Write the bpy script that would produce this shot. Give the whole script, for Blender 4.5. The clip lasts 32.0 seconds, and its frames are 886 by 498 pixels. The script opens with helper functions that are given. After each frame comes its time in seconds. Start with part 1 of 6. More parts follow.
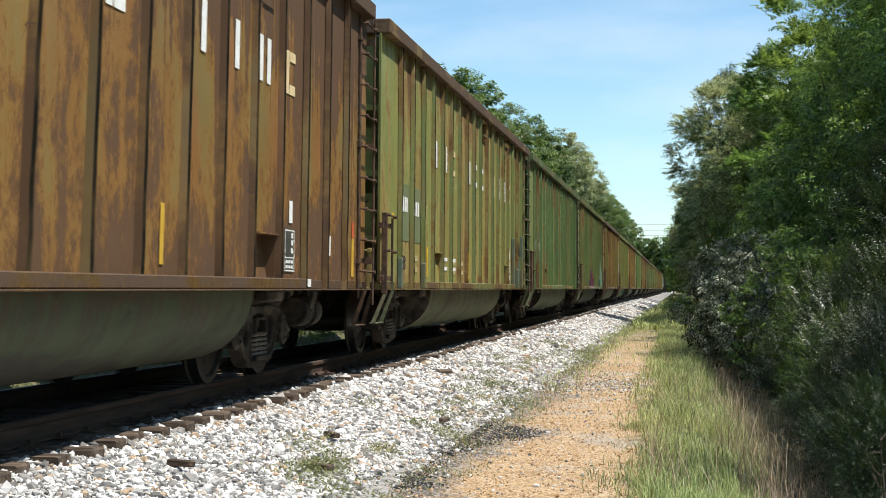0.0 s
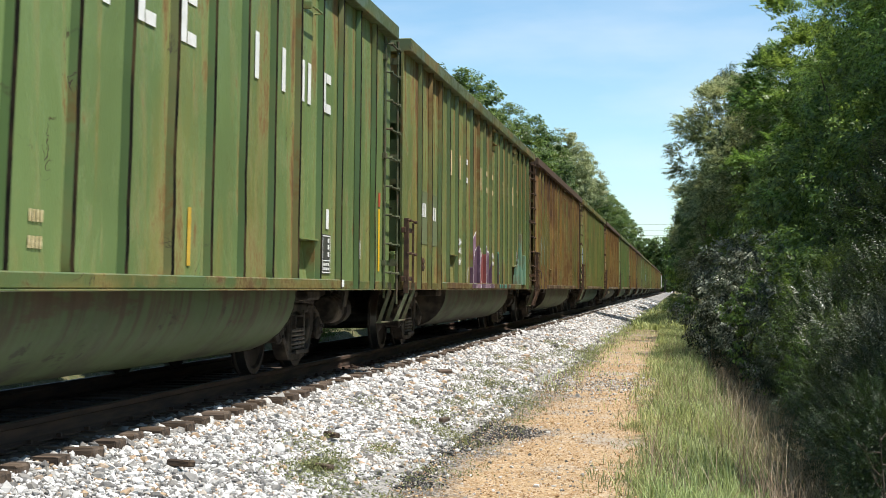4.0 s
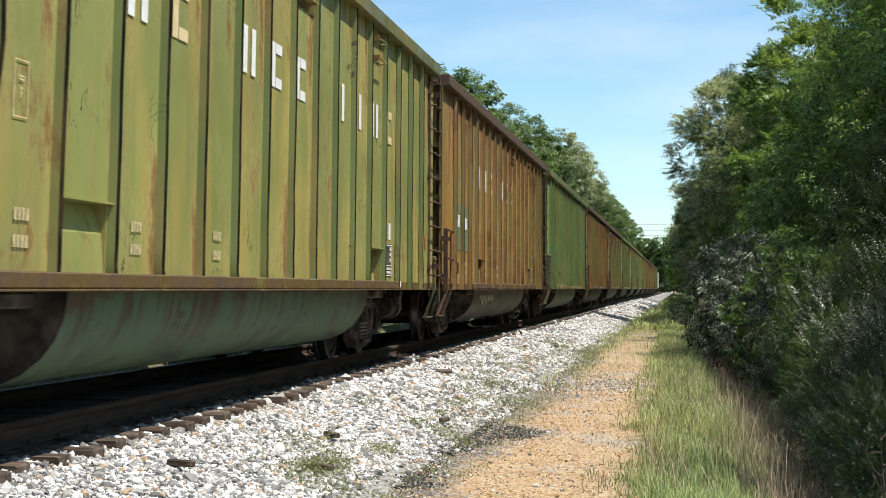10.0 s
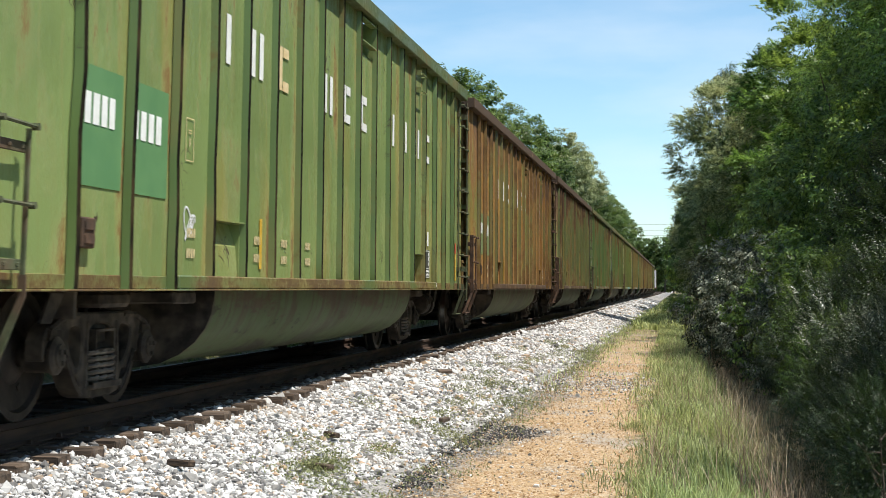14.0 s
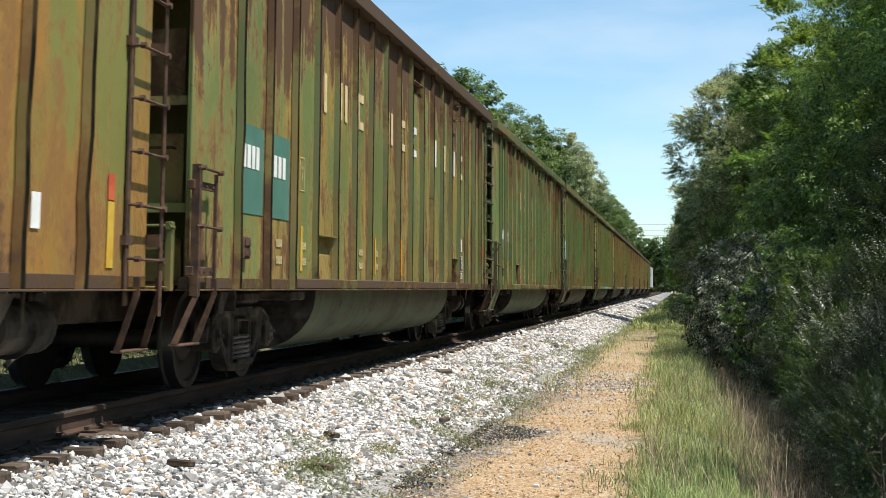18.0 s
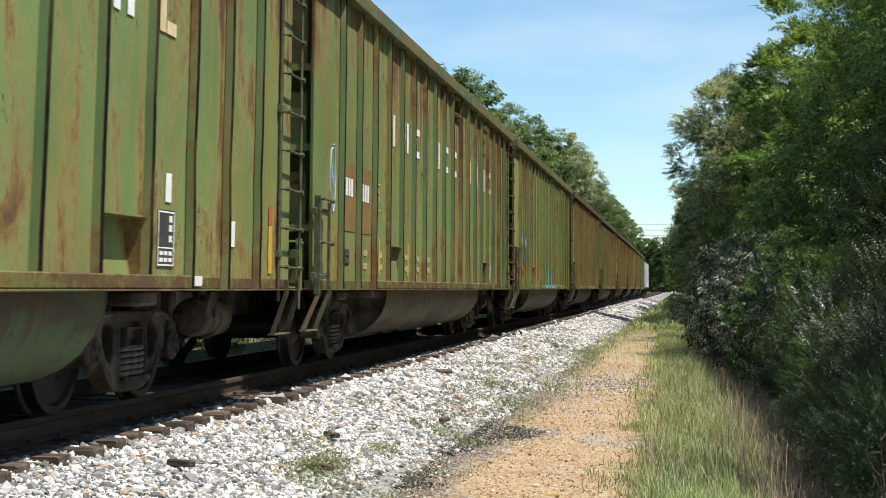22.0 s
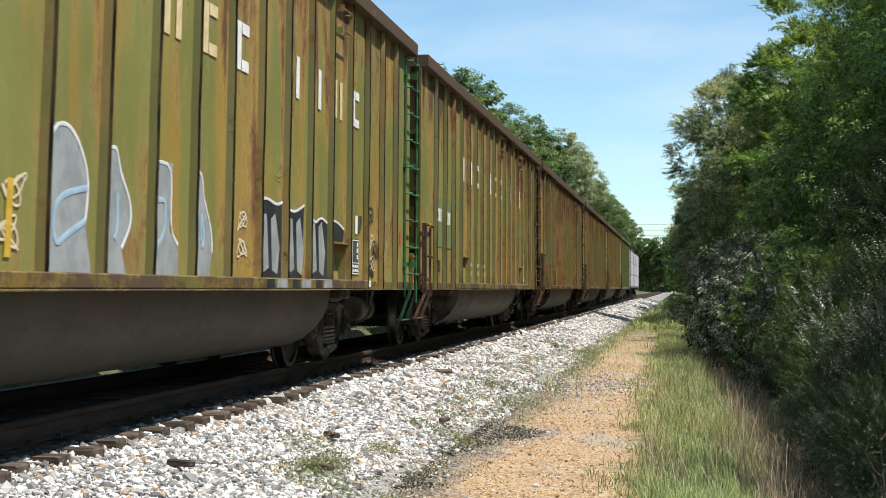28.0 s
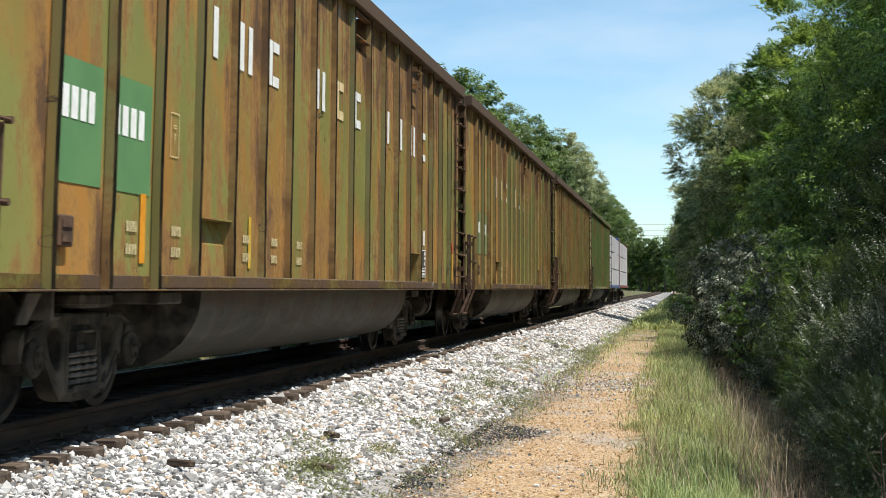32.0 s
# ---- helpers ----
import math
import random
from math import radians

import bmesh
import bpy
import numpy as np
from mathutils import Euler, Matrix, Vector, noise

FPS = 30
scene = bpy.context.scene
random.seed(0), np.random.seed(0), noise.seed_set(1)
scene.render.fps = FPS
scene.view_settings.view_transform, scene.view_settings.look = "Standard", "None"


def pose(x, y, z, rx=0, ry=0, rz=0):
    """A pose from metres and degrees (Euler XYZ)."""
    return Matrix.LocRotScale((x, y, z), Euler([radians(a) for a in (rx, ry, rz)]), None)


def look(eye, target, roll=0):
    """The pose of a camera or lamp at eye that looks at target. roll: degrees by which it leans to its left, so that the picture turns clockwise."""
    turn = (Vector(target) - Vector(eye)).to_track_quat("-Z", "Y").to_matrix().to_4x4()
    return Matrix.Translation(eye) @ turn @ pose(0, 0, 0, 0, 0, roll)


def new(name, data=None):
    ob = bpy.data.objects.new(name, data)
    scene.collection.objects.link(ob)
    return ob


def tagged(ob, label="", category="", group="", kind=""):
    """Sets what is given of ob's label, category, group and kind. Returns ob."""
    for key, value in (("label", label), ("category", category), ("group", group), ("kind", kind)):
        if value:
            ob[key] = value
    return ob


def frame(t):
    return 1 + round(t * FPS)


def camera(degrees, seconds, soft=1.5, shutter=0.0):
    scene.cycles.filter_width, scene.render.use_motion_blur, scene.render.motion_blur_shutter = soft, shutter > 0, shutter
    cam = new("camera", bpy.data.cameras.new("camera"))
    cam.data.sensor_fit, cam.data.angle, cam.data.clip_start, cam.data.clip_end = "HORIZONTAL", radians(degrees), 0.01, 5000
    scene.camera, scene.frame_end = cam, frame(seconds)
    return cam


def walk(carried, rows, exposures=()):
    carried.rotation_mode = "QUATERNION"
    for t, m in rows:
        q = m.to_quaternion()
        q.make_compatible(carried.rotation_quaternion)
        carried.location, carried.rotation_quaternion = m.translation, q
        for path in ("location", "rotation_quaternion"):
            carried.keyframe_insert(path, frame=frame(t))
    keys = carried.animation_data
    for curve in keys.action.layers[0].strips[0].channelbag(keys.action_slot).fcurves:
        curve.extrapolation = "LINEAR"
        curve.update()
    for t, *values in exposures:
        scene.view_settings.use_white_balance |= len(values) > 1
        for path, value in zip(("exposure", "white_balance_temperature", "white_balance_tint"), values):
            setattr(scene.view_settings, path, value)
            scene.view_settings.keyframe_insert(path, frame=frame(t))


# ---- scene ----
cam = camera(32.62, 32.0, soft=0.45, shutter=1.0)
# the sensor is read from the top row down, so passing uprights lean
scene.cycles.rolling_shutter_type, scene.cycles.rolling_shutter_duration = "TOP", 0.12
EYE = pose(5.30, 0.0, 0.92, 91.50, 0.0, 8.83)
walk(cam, [(0.0, EYE), (32.0, EYE)], exposures=((0.0, 0.49), (10.0, 0.49), (17.0, 0.45), (32.0, 0.43)))

# ---- light: high noon sun from the camera's side of the track, thin haze
SUN_WAY = Vector((0.43, -0.14, 1.0)).normalized()
world = bpy.data.worlds.new("sky")
scene.world = world
world.use_nodes = True
wn, wl = world.node_tree.nodes, world.node_tree.links
sky = wn.new("ShaderNodeTexSky")
sky.sky_type, sky.sun_disc = "NISHITA", False
sky.sun_elevation = math.asin(SUN_WAY.z)
sky.sun_rotation = math.atan2(SUN_WAY.x, SUN_WAY.y)
sky.altitude, sky.air_density, sky.dust_density, sky.ozone_density = 0, 0.95, 0.2, 1.9
wn["Background"].inputs["Strength"].default_value = 0.108
tint = wn.new("ShaderNodeMix")
tint.data_type, tint.blend_type = "RGBA", "MULTIPLY"
tint.inputs["Factor"].default_value, tint.inputs["B"].default_value = 1.0, (0.96, 1.12, 1.13, 1)
wl.new(sky.outputs[0], tint.inputs["A"])
# thin high cloud all over the sky
wtc, wmap, wcl, wst = wn.new("ShaderNodeTexCoord"), wn.new("ShaderNodeMapping"), wn.new("ShaderNodeTexNoise"), wn.new("ShaderNodeMapRange")
wmap.inputs["Scale"].default_value = (2.0, 2.0, 8.0)
wcl.inputs["Scale"].default_value, wcl.inputs["Detail"].default_value = 2.2, 6.0
wst.inputs["From Min"].default_value, wst.inputs["From Max"].default_value, wst.inputs["To Max"].default_value = 0.50, 0.80, 0.40
wl.new(wtc.outputs["Generated"], wmap.inputs["Vector"])
wl.new(wmap.outputs[0], wcl.inputs["Vector"])
wl.new(wcl.outputs["Fac"], wst.inputs["Value"])
cloud = wn.new("ShaderNodeMix")
cloud.data_type = "RGBA"
cloud.inputs["B"].default_value = (7.0, 7.4, 7.8, 1)
wl.new(wst.outputs[0], cloud.inputs["Factor"])
wl.new(tint.outputs["Result"], cloud.inputs["A"])
wl.new(cloud.outputs["Result"], wn["Background"].inputs["Color"])
sun_data = bpy.data.lights.new("sun", "SUN")
sun_data.energy, sun_data.angle, sun_data.color = 5.0, radians(0.55), (1.0, 0.955, 0.88)
sun = new("sun", sun_data)
sun.matrix_world = look(SUN_WAY * 60, (0, 0, 0))

# ---- materials


class Mat:
    """A node material under construction."""

    def __init__(self, name, rough=0.7, metal=0.0):
        self.m = bpy.data.materials.new(name)
        self.m.use_nodes = True
        self.n, self.l = self.m.node_tree.nodes, self.m.node_tree.links
        self.b = self.n["Principled BSDF"]
        self.b.inputs["Roughness"].default_value = rough
        self.b.inputs["Metallic"].default_value = metal
        self.b.inputs["Specular IOR Level"].default_value = 0.35
        self.tc = self.n.new("ShaderNodeTexCoord")
        self.oi = self.n.new("ShaderNodeObjectInfo")

    def put(self, sock, v):
        if isinstance(v, bpy.types.NodeSocket):
            self.l.new(v, sock)
        elif isinstance(v, tuple):
            sock.default_value = (*v, 1.0) if len(v) == 3 and sock.type == "RGBA" else v
        else:
            sock.default_value = v

    def coords(self, scale=(1, 1, 1), rand=0.0, space="Object", at=0.0):
        mp = self.n.new("ShaderNodeMapping")
        self.l.new(self.tc.outputs[space], mp.inputs["Vector"])
        mp.inputs["Scale"].default_value = scale
        mp.inputs["Location"].default_value = (0.0, at * scale[1], 0.0)
        if rand:
            mul = self.n.new("ShaderNodeMath")
            mul.operation = "MULTIPLY"
            self.l.new(self.oi.outputs["Random"], mul.inputs[0])
            mul.inputs[1].default_value = rand
            self.l.new(mul.outputs[0], mp.inputs["Location"])
        return mp.outputs[0]

    def noise(self, vec, scale, detail=4.0, rough=0.6, dist=0.0):
        t = self.n.new("ShaderNodeTexNoise")
        self.l.new(vec, t.inputs["Vector"])
        t.inputs["Scale"].default_value, t.inputs["Detail"].default_value = scale, detail
        t.inputs["Roughness"].default_value, t.inputs["Distortion"].default_value = rough, dist
        return t.outputs["Fac"]

    def step(self, v, lo, hi, a=0.0, b=1.0):
        r = self.n.new("ShaderNodeMapRange")
        r.interpolation_type = "SMOOTHSTEP"
        self.put(r.inputs["Value"], v)
        for k, x in (("From Min", lo), ("From Max", hi), ("To Min", a), ("To Max", b)):
            r.inputs[k].default_value = x
        return r.outputs["Result"]

    def math(self, op, a, b=0.0):
        t = self.n.new("ShaderNodeMath")
        t.operation = op
        self.put(t.inputs[0], a)
        self.put(t.inputs[1], b)
        return t.outputs[0]

    def mix(self, fac, a, b, mode="MIX"):
        t = self.n.new("ShaderNodeMix")
        t.data_type, t.blend_type = "RGBA", mode
        self.put(t.inputs["Factor"], fac)
        self.put(t.inputs["A"], a)
        self.put(t.inputs["B"], b)
        return t.outputs["Result"]

    def split(self, vec, axis):
        t = self.n.new("ShaderNodeSeparateXYZ")
        self.l.new(vec, t.inputs[0])
        return t.outputs[axis]

    def hue(self, col, h=0.5, s=1.0, v=1.0):
        t = self.n.new("ShaderNodeHueSaturation")
        self.put(t.inputs["Color"], col)
        self.put(t.inputs["Hue"], h)
        self.put(t.inputs["Saturation"], s)
        self.put(t.inputs["Value"], v)
        return t.outputs[0]

    def color(self, v):
        self.put(self.b.inputs["Base Color"], v)
        return self

    def rough(self, v):
        self.put(self.b.inputs["Roughness"], v)
        return self

    def bump(self, h, strength=0.3, dist=0.02):
        t = self.n.new("ShaderNodeBump")
        t.inputs["Strength"].default_value, t.inputs["Distance"].default_value = strength, dist
        self.l.new(h, t.inputs["Height"])
        self.l.new(t.outputs[0], self.b.inputs["Normal"])
        return self


def grainy(name, a, b, scale, rough=0.8, metal=0.0, detail=5.0, lo=0.35, hi=0.65, c=None, cscale=1.0, bump=0.0, rand=30.0, stretch=(1, 1, 1), spec=0.35):
    """Two tones by fine noise, a third by coarse noise, with relief."""
    k = Mat(name, rough, metal)
    k.b.inputs["Specular IOR Level"].default_value = spec
    v = k.coords(stretch, rand)
    f = k.noise(v, scale, detail)
    col = k.mix(k.step(f, lo, hi), a, b)
    if c:
        col = k.mix(k.step(k.noise(v, cscale, 3.0), 0.45, 0.68), col, c)
    k.color(col)
    if bump:
        k.bump(f, bump)
    return k.m


def car_paint(name, car, base, tint, rust, brown, ochre_amt, rust_amt, brown_amt, lying=False, bleed=0.09, vary=0.08, at=0.0):
    """Faded enamel on steel plate: bleached ochre, soft rust runs hanging from the top edge and beside the ribs, granular brown blooms and scratches, continuous over one car."""
    k = Mat(name, 0.5)
    k.b.inputs["Specular IOR Level"].default_value = 0.5
    k.tc.object = car
    v = k.coords(at=at)
    pos = k.tc.outputs["Object"]
    y, z = k.split(pos, 1), k.split(pos, 2)
    wide = k.noise(k.coords((1, 0.5, 0.9) if lying else (1.0, 1.25, 0.40), at=at), 1.1, 1.6, 0.5, 0.4)
    big = k.noise(k.coords((1, 0.6, 0.6) if lying else (1.0, 1.20, 0.80), at=at), 1.35, 6.0, 0.68, 0.6)
    run = k.noise(k.coords((1, 1.0, 5.0) if lying else (1.0, 6.0, 0.42), at=at), 1.0, 1.5, 0.5, 0.5)
    fine = k.noise(k.coords((1, 2.0, 5.0) if lying else (1.0, 3.2, 1.8), at=at), 1.6, 6.0, 0.70, 0.8)
    speck = k.noise(v, 15.0, 7.0, 0.75)
    n4 = k.noise(v, 42.0, 3.0)
    n5 = k.noise(v, 0.55, 3.0)
    n8 = k.noise(k.coords((1.0, 1.0, 1.5), at=at), 2.1, 5.0, 0.55, 0.8)
    cell = k.math("FRACT", k.math("DIVIDE", k.math("SUBTRACT", y, 1.25), 0.953))
    beside = k.math("MULTIPLY", k.step(k.math("ABSOLUTE", k.math("SUBTRACT", cell, 0.45)), 0.30, 0.50, 0.0, bleed), k.step(wide, 0.38, 0.62))
    own = k.math("MULTIPLY", k.math("SUBTRACT", k.oi.outputs["Random"], 0.5), vary)
    extra = k.math("ADD", k.math("ADD", own, beside), -0.5)
    head = k.step(k.math("ADD", z, k.math("MULTIPLY", run, 2.6)), 3.9, 5.7)
    foot = k.step(z, 2.5, 0.95)

    def blend(hang, low, *pairs):
        tot = k.math("ADD", extra, k.math("MULTIPLY", head, hang))
        tot = k.math("ADD", tot, k.math("MULTIPLY", foot, low))
        for n, w in pairs:
            tot = k.math("ADD", tot, k.math("MULTIPLY", n, 2.0 * w))
        return tot
    tone = blend(0.06 + 0.10 * rust_amt, 0.05, (wide, 0.74), (run, 0.18), (speck, 0.08))
    col = k.mix(k.step(tone, 0.62 - ochre_amt * 0.36, 0.92 - ochre_amt * 0.36), base, tint)
    col = k.mix(k.step(n4, 0.42, 0.7, 0.0, 0.12), col, k.hue(col, 0.5, 0.85, 0.75))
    col = k.hue(col, 0.5, 1.0, k.step(n5, 0.3, 0.7, 0.87, 1.10))
    haze = blend(0.05 + 0.2 * brown_amt + 0.1 * rust_amt, 0.12, (big, 0.42), (run, 0.40), (fine, 0.18))
    col = k.mix(k.step(haze, 0.52 - rust_amt * 0.2, 0.84 - rust_amt * 0.2, 0.0, min(0.62, 0.04 + 1.25 * rust_amt)), col, (0.27, 0.185, 0.058))
    fr = blend(0.05 + 0.34 * brown_amt + 0.08 * rust_amt, 0.02 + 0.14 * rust_amt, (big, 0.50), (run, 0.14), (fine, 0.18), (speck, 0.18))
    col = k.mix(k.step(fr, 0.69 - rust_amt * 0.31, 0.88 - rust_amt * 0.31, 0.0, 0.88), col, rust)
    col = k.mix(k.step(fr, 0.80 - brown_amt * 0.27, 0.98 - brown_amt * 0.27, 0.0, 0.92), col, brown)
    col = k.mix(k.step(speck, 0.65, 0.72, 0.0, 0.08 + 0.3 * rust_amt), col, brown)
    ridge = k.step(k.math("ABSOLUTE", k.math("SUBTRACT", n8, 0.5)), 0.010, 0.004)
    where = k.math("MULTIPLY", k.step(n5, 0.52, 0.56), k.step(k.noise(v, 1.3, 2.0), 0.56, 0.62))
    col = k.mix(k.math("MULTIPLY", ridge, where), col, (0.05, 0.03, 0.02))
    k.color(col)
    k.rough(k.step(fr, 0.45, 0.75, 0.34, 0.8))
    k.bump(k.math("ADD", k.math("MULTIPLY", n4, 0.25), k.math("MULTIPLY", big, 1.2)), 0.3, 0.012)
    return k.m


def tub_paint(name, base, grime, amount):
    """Belly plate: paint under grey road film, with flung streaks and rust blooms."""
    k = Mat(name, 0.45)
    run = k.coords((0.5, 2.0, 0.5), 40.0)
    wide = k.coords((1.0, 0.35, 1.6), 40.0)
    n1 = k.noise(wide, 1.3, 6.0, 0.68, 0.7)
    n2 = k.noise(k.coords((1, 1, 1), 40.0), 26.0, 4.0)
    n3 = k.noise(run, 1.6, 6.0, 0.7, 0.4)
    z = k.split(k.tc.outputs["Object"], 2)
    low = k.step(z, 0.62, 0.28, 0.0, 0.16)
    film = k.math("ADD", k.math("ADD", k.math("MULTIPLY", n1, 0.65), k.math("MULTIPLY", n3, 0.35)), low)
    col = k.mix(k.step(film, 0.66 - amount * 0.30, 0.82 - amount * 0.26), base, grime)
    col = k.mix(k.step(n3, 0.56, 0.72, 0.0, 0.35), col, k.hue(base, 0.5, 0.9, 1.1))
    col = k.mix(k.step(k.math("ADD", k.noise(wide, 2.2, 6.0, 0.72), k.step(z, 0.45, 0.95, -0.05, 0.10)), 0.54, 0.68, 0.0, 0.85), col, (0.075, 0.044, 0.028))
    col = k.mix(k.step(k.noise(k.coords((1, 0.8, 0.8), 70.0), 1.1, 5.0, 0.65), 0.50, 0.66, 0.0, 0.6), col, (0.040, 0.036, 0.026))
    col = k.mix(k.step(n2, 0.5, 0.75, 0.0, 0.35), col, (0.10, 0.10, 0.08))
    drip = k.noise(k.coords((0.4, 5.5, 0.5), 40.0), 1.0, 4.0, 0.6, 0.5)
    hang = k.math("MULTIPLY", k.step(drip, 0.46, 0.60), k.step(k.math("ADD", z, k.math("MULTIPLY", drip, 0.5)), 0.62, 1.08))
    col = k.mix(k.math("MULTIPLY", hang, 0.8), col, (0.062, 0.040, 0.026))
    col = k.mix(k.step(k.math("ADD", k.noise(k.coords((1, 0.9, 2.2), 55.0), 2.6, 6.0, 0.75), 0.0), 0.60, 0.66, 0.0, 0.7), col, (0.030, 0.026, 0.020))
    k.color(col).bump(n1, 0.2, 0.02)
    k.rough(k.step(film, 0.4, 0.7, 0.68, 0.85))
    return k.m


def leaf_mat(name, a, b, spread=0.25, thin=0.45, gloss=0.45):
    """Leaf with light passing through, its shade varying from leaf to leaf."""
    k = Mat(name, gloss)
    g = k.n.new("ShaderNodeNewGeometry")
    col = k.mix(g.outputs["Random Per Island"], a, b)
    col = k.hue(col, k.step(k.noise(k.coords((1, 1, 1), 20.0), 0.35, 2.0), 0.3, 0.7, 0.485, 0.515), 1.0, k.step(g.outputs["Random Per Island"], 0, 1, 1 - spread, 1 + spread))
    k.color(col)
    tr = k.n.new("ShaderNodeBsdfTranslucent")
    k.put(tr.inputs["Color"], k.hue(col, 0.485, 1.1, 1.25))
    ms = k.n.new("ShaderNodeMixShader")
    ms.inputs[0].default_value = thin
    k.l.new(k.b.outputs[0], ms.inputs[1])
    k.l.new(tr.outputs[0], ms.inputs[2])
    k.l.new(ms.outputs[0], k.n["Material Output"].inputs["Surface"])
    return k.m


M_RAIL = grainy("rail_web_rust", (0.035, 0.022, 0.016), (0.075, 0.043, 0.028), 14, 0.85, bump=0.2, stretch=(1, 0.1, 1))
M_RAILTOP = grainy("rail_head_steel", (0.07, 0.062, 0.055), (0.13, 0.12, 0.11), 6, 0.6, 0.7, stretch=(4, 0.1, 1))
M_TIE = grainy("creosoted_oak", (0.028, 0.021, 0.016), (0.10, 0.068, 0.045), 9, 0.9, c=(0.13, 0.095, 0.07), cscale=2.0, bump=0.6, stretch=(0.35, 3, 3))
M_STEELDARK = grainy("cast_steel_grime", (0.014, 0.011, 0.009), (0.048, 0.038, 0.029), 7, 0.85, c=(0.115, 0.092, 0.070), cscale=2.5, bump=0.3)
M_SPRING = grainy("coil_steel", (0.09, 0.075, 0.06), (0.17, 0.145, 0.12), 7, 0.7)
M_WHEEL = grainy("wheel_steel", (0.026, 0.021, 0.018), (0.055, 0.045, 0.038), 5, 0.6, 0.4, bump=0.1)
M_TREAD = grainy("wheel_tread", (0.22, 0.21, 0.20), (0.3, 0.29, 0.28), 4, 0.35, 1.0)
# outer faces of the ribs: near black, with coarse brown blotches
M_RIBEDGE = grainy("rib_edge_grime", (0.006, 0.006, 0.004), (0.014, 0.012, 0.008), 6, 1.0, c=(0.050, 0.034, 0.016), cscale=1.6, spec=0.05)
M_GREENIRON = grainy("green_enamelled_iron", (0.020, 0.115, 0.040), (0.035, 0.155, 0.060), 8, 0.55, c=(0.060, 0.050, 0.025), cscale=2.0)
M_DULLIRON = grainy("worn_green_iron", (0.050, 0.062, 0.028), (0.105, 0.112, 0.060), 8, 0.75, c=(0.095, 0.060, 0.036), cscale=2.2, bump=0.2)
M_RUSTIRON = grainy("rusty_iron", (0.046, 0.028, 0.018), (0.110, 0.060, 0.034), 8, 0.85, bump=0.2)
M_WHITE = grainy("white_stencil", (0.72, 0.72, 0.68), (0.82, 0.82, 0.79), 9, 0.6)
M_CREAM = grainy("yellowed_stencil", (0.62, 0.47, 0.24), (0.72, 0.58, 0.34), 9, 0.6)
M_YELLOW = grainy("yellow_reflector", (0.80, 0.47, 0.02), (0.85, 0.55, 0.04), 9, 0.4)
M_AMBER = grainy("amber_reflector", (0.62, 0.24, 0.02), (0.70, 0.31, 0.03), 9, 0.4)
M_OLDYELLOW = grainy("dulled_reflector", (0.50, 0.30, 0.03), (0.58, 0.38, 0.06), 9, 0.6)
M_ORANGE = grainy("orange_decal", (0.45, 0.08, 0.04), (0.55, 0.12, 0.05), 9, 0.5)
M_PATCH = {
    "slate": grainy("slate_patch_paint", (0.145, 0.175, 0.090), (0.170, 0.200, 0.105), 3, 0.5),
    "green": grainy("fresh_green_patch", (0.100, 0.225, 0.095), (0.12, 0.25, 0.105), 3, 0.45),
    "teal": grainy("teal_patch_paint", (0.075, 0.185, 0.145), (0.09, 0.215, 0.17), 3, 0.45),
    "olive": grainy("olive_patch_paint", (0.16, 0.20, 0.09), (0.19, 0.23, 0.10), 3, 0.5),
    "brown": grainy("brown_patch_paint", (0.20, 0.13, 0.05), (0.24, 0.16, 0.06), 3, 0.5),
}
M_SPRAY = {
    "purple": grainy("purple_spray", (0.19, 0.105, 0.15), (0.32, 0.21, 0.27), 5, 0.5),
    "plum": grainy("dark_plum_spray", (0.085, 0.045, 0.075), (0.14, 0.08, 0.12), 5, 0.5),
    "blush": grainy("pale_mauve_spray", (0.34, 0.20, 0.30), (0.5, 0.36, 0.46), 5, 0.5),
    "white": grainy("white_spray", (0.62, 0.62, 0.62), (0.75, 0.74, 0.74), 5, 0.5),
    "teal": grainy("turquoise_spray", (0.06, 0.38, 0.29), (0.10, 0.48, 0.36), 5, 0.5),
    "cyan": grainy("cyan_spray", (0.05, 0.40, 0.45), (0.09, 0.50, 0.55), 5, 0.5),
    "black": grainy("black_spray", (0.02, 0.022, 0.025), (0.04, 0.042, 0.048), 5, 0.5),
    "silver": grainy("silver_spray", (0.27, 0.29, 0.29), (0.37, 0.39, 0.39), 5, 0.5, 0.1),
    "blue": grainy("pale_blue_spray", (0.30, 0.42, 0.52), (0.36, 0.48, 0.58), 5, 0.5),
    "red": grainy("dull_red_spray", (0.20, 0.055, 0.055), (0.27, 0.08, 0.07), 5, 0.5),
    "olive": grainy("olive_overspray", (0.12, 0.15, 0.05), (0.16, 0.19, 0.06), 5, 0.5),
    "sand": grainy("sand_spray", (0.62, 0.52, 0.36), (0.68, 0.58, 0.40), 5, 0.5),
}

k = Mat("ballast_stone", 0.85)
g = k.n.new("ShaderNodeNewGeometry")
v = k.coords()
col = k.mix(k.step(g.outputs["Random Per Island"], 0.0, 0.6), (0.19, 0.18, 0.165), (0.64, 0.63, 0.61))
col = k.mix(k.step(g.outputs["Random Per Island"], 0.83, 0.88), col, (0.13, 0.125, 0.12))
col = k.mix(k.step(k.math("ABSOLUTE", k.math("SUBTRACT", g.outputs["Random Per Island"], 0.5)), 0.05, 0.035), col, (0.38, 0.27, 0.17))
col = k.mix(k.step(k.noise(v, 45.0, 3.0), 0.5, 0.75, 0.0, 0.5), col, (0.33, 0.31, 0.28))
col = k.mix(k.step(k.noise(v, 0.8, 4.0), 0.55, 0.75, 0.0, 0.35), col, (0.36, 0.28, 0.19))
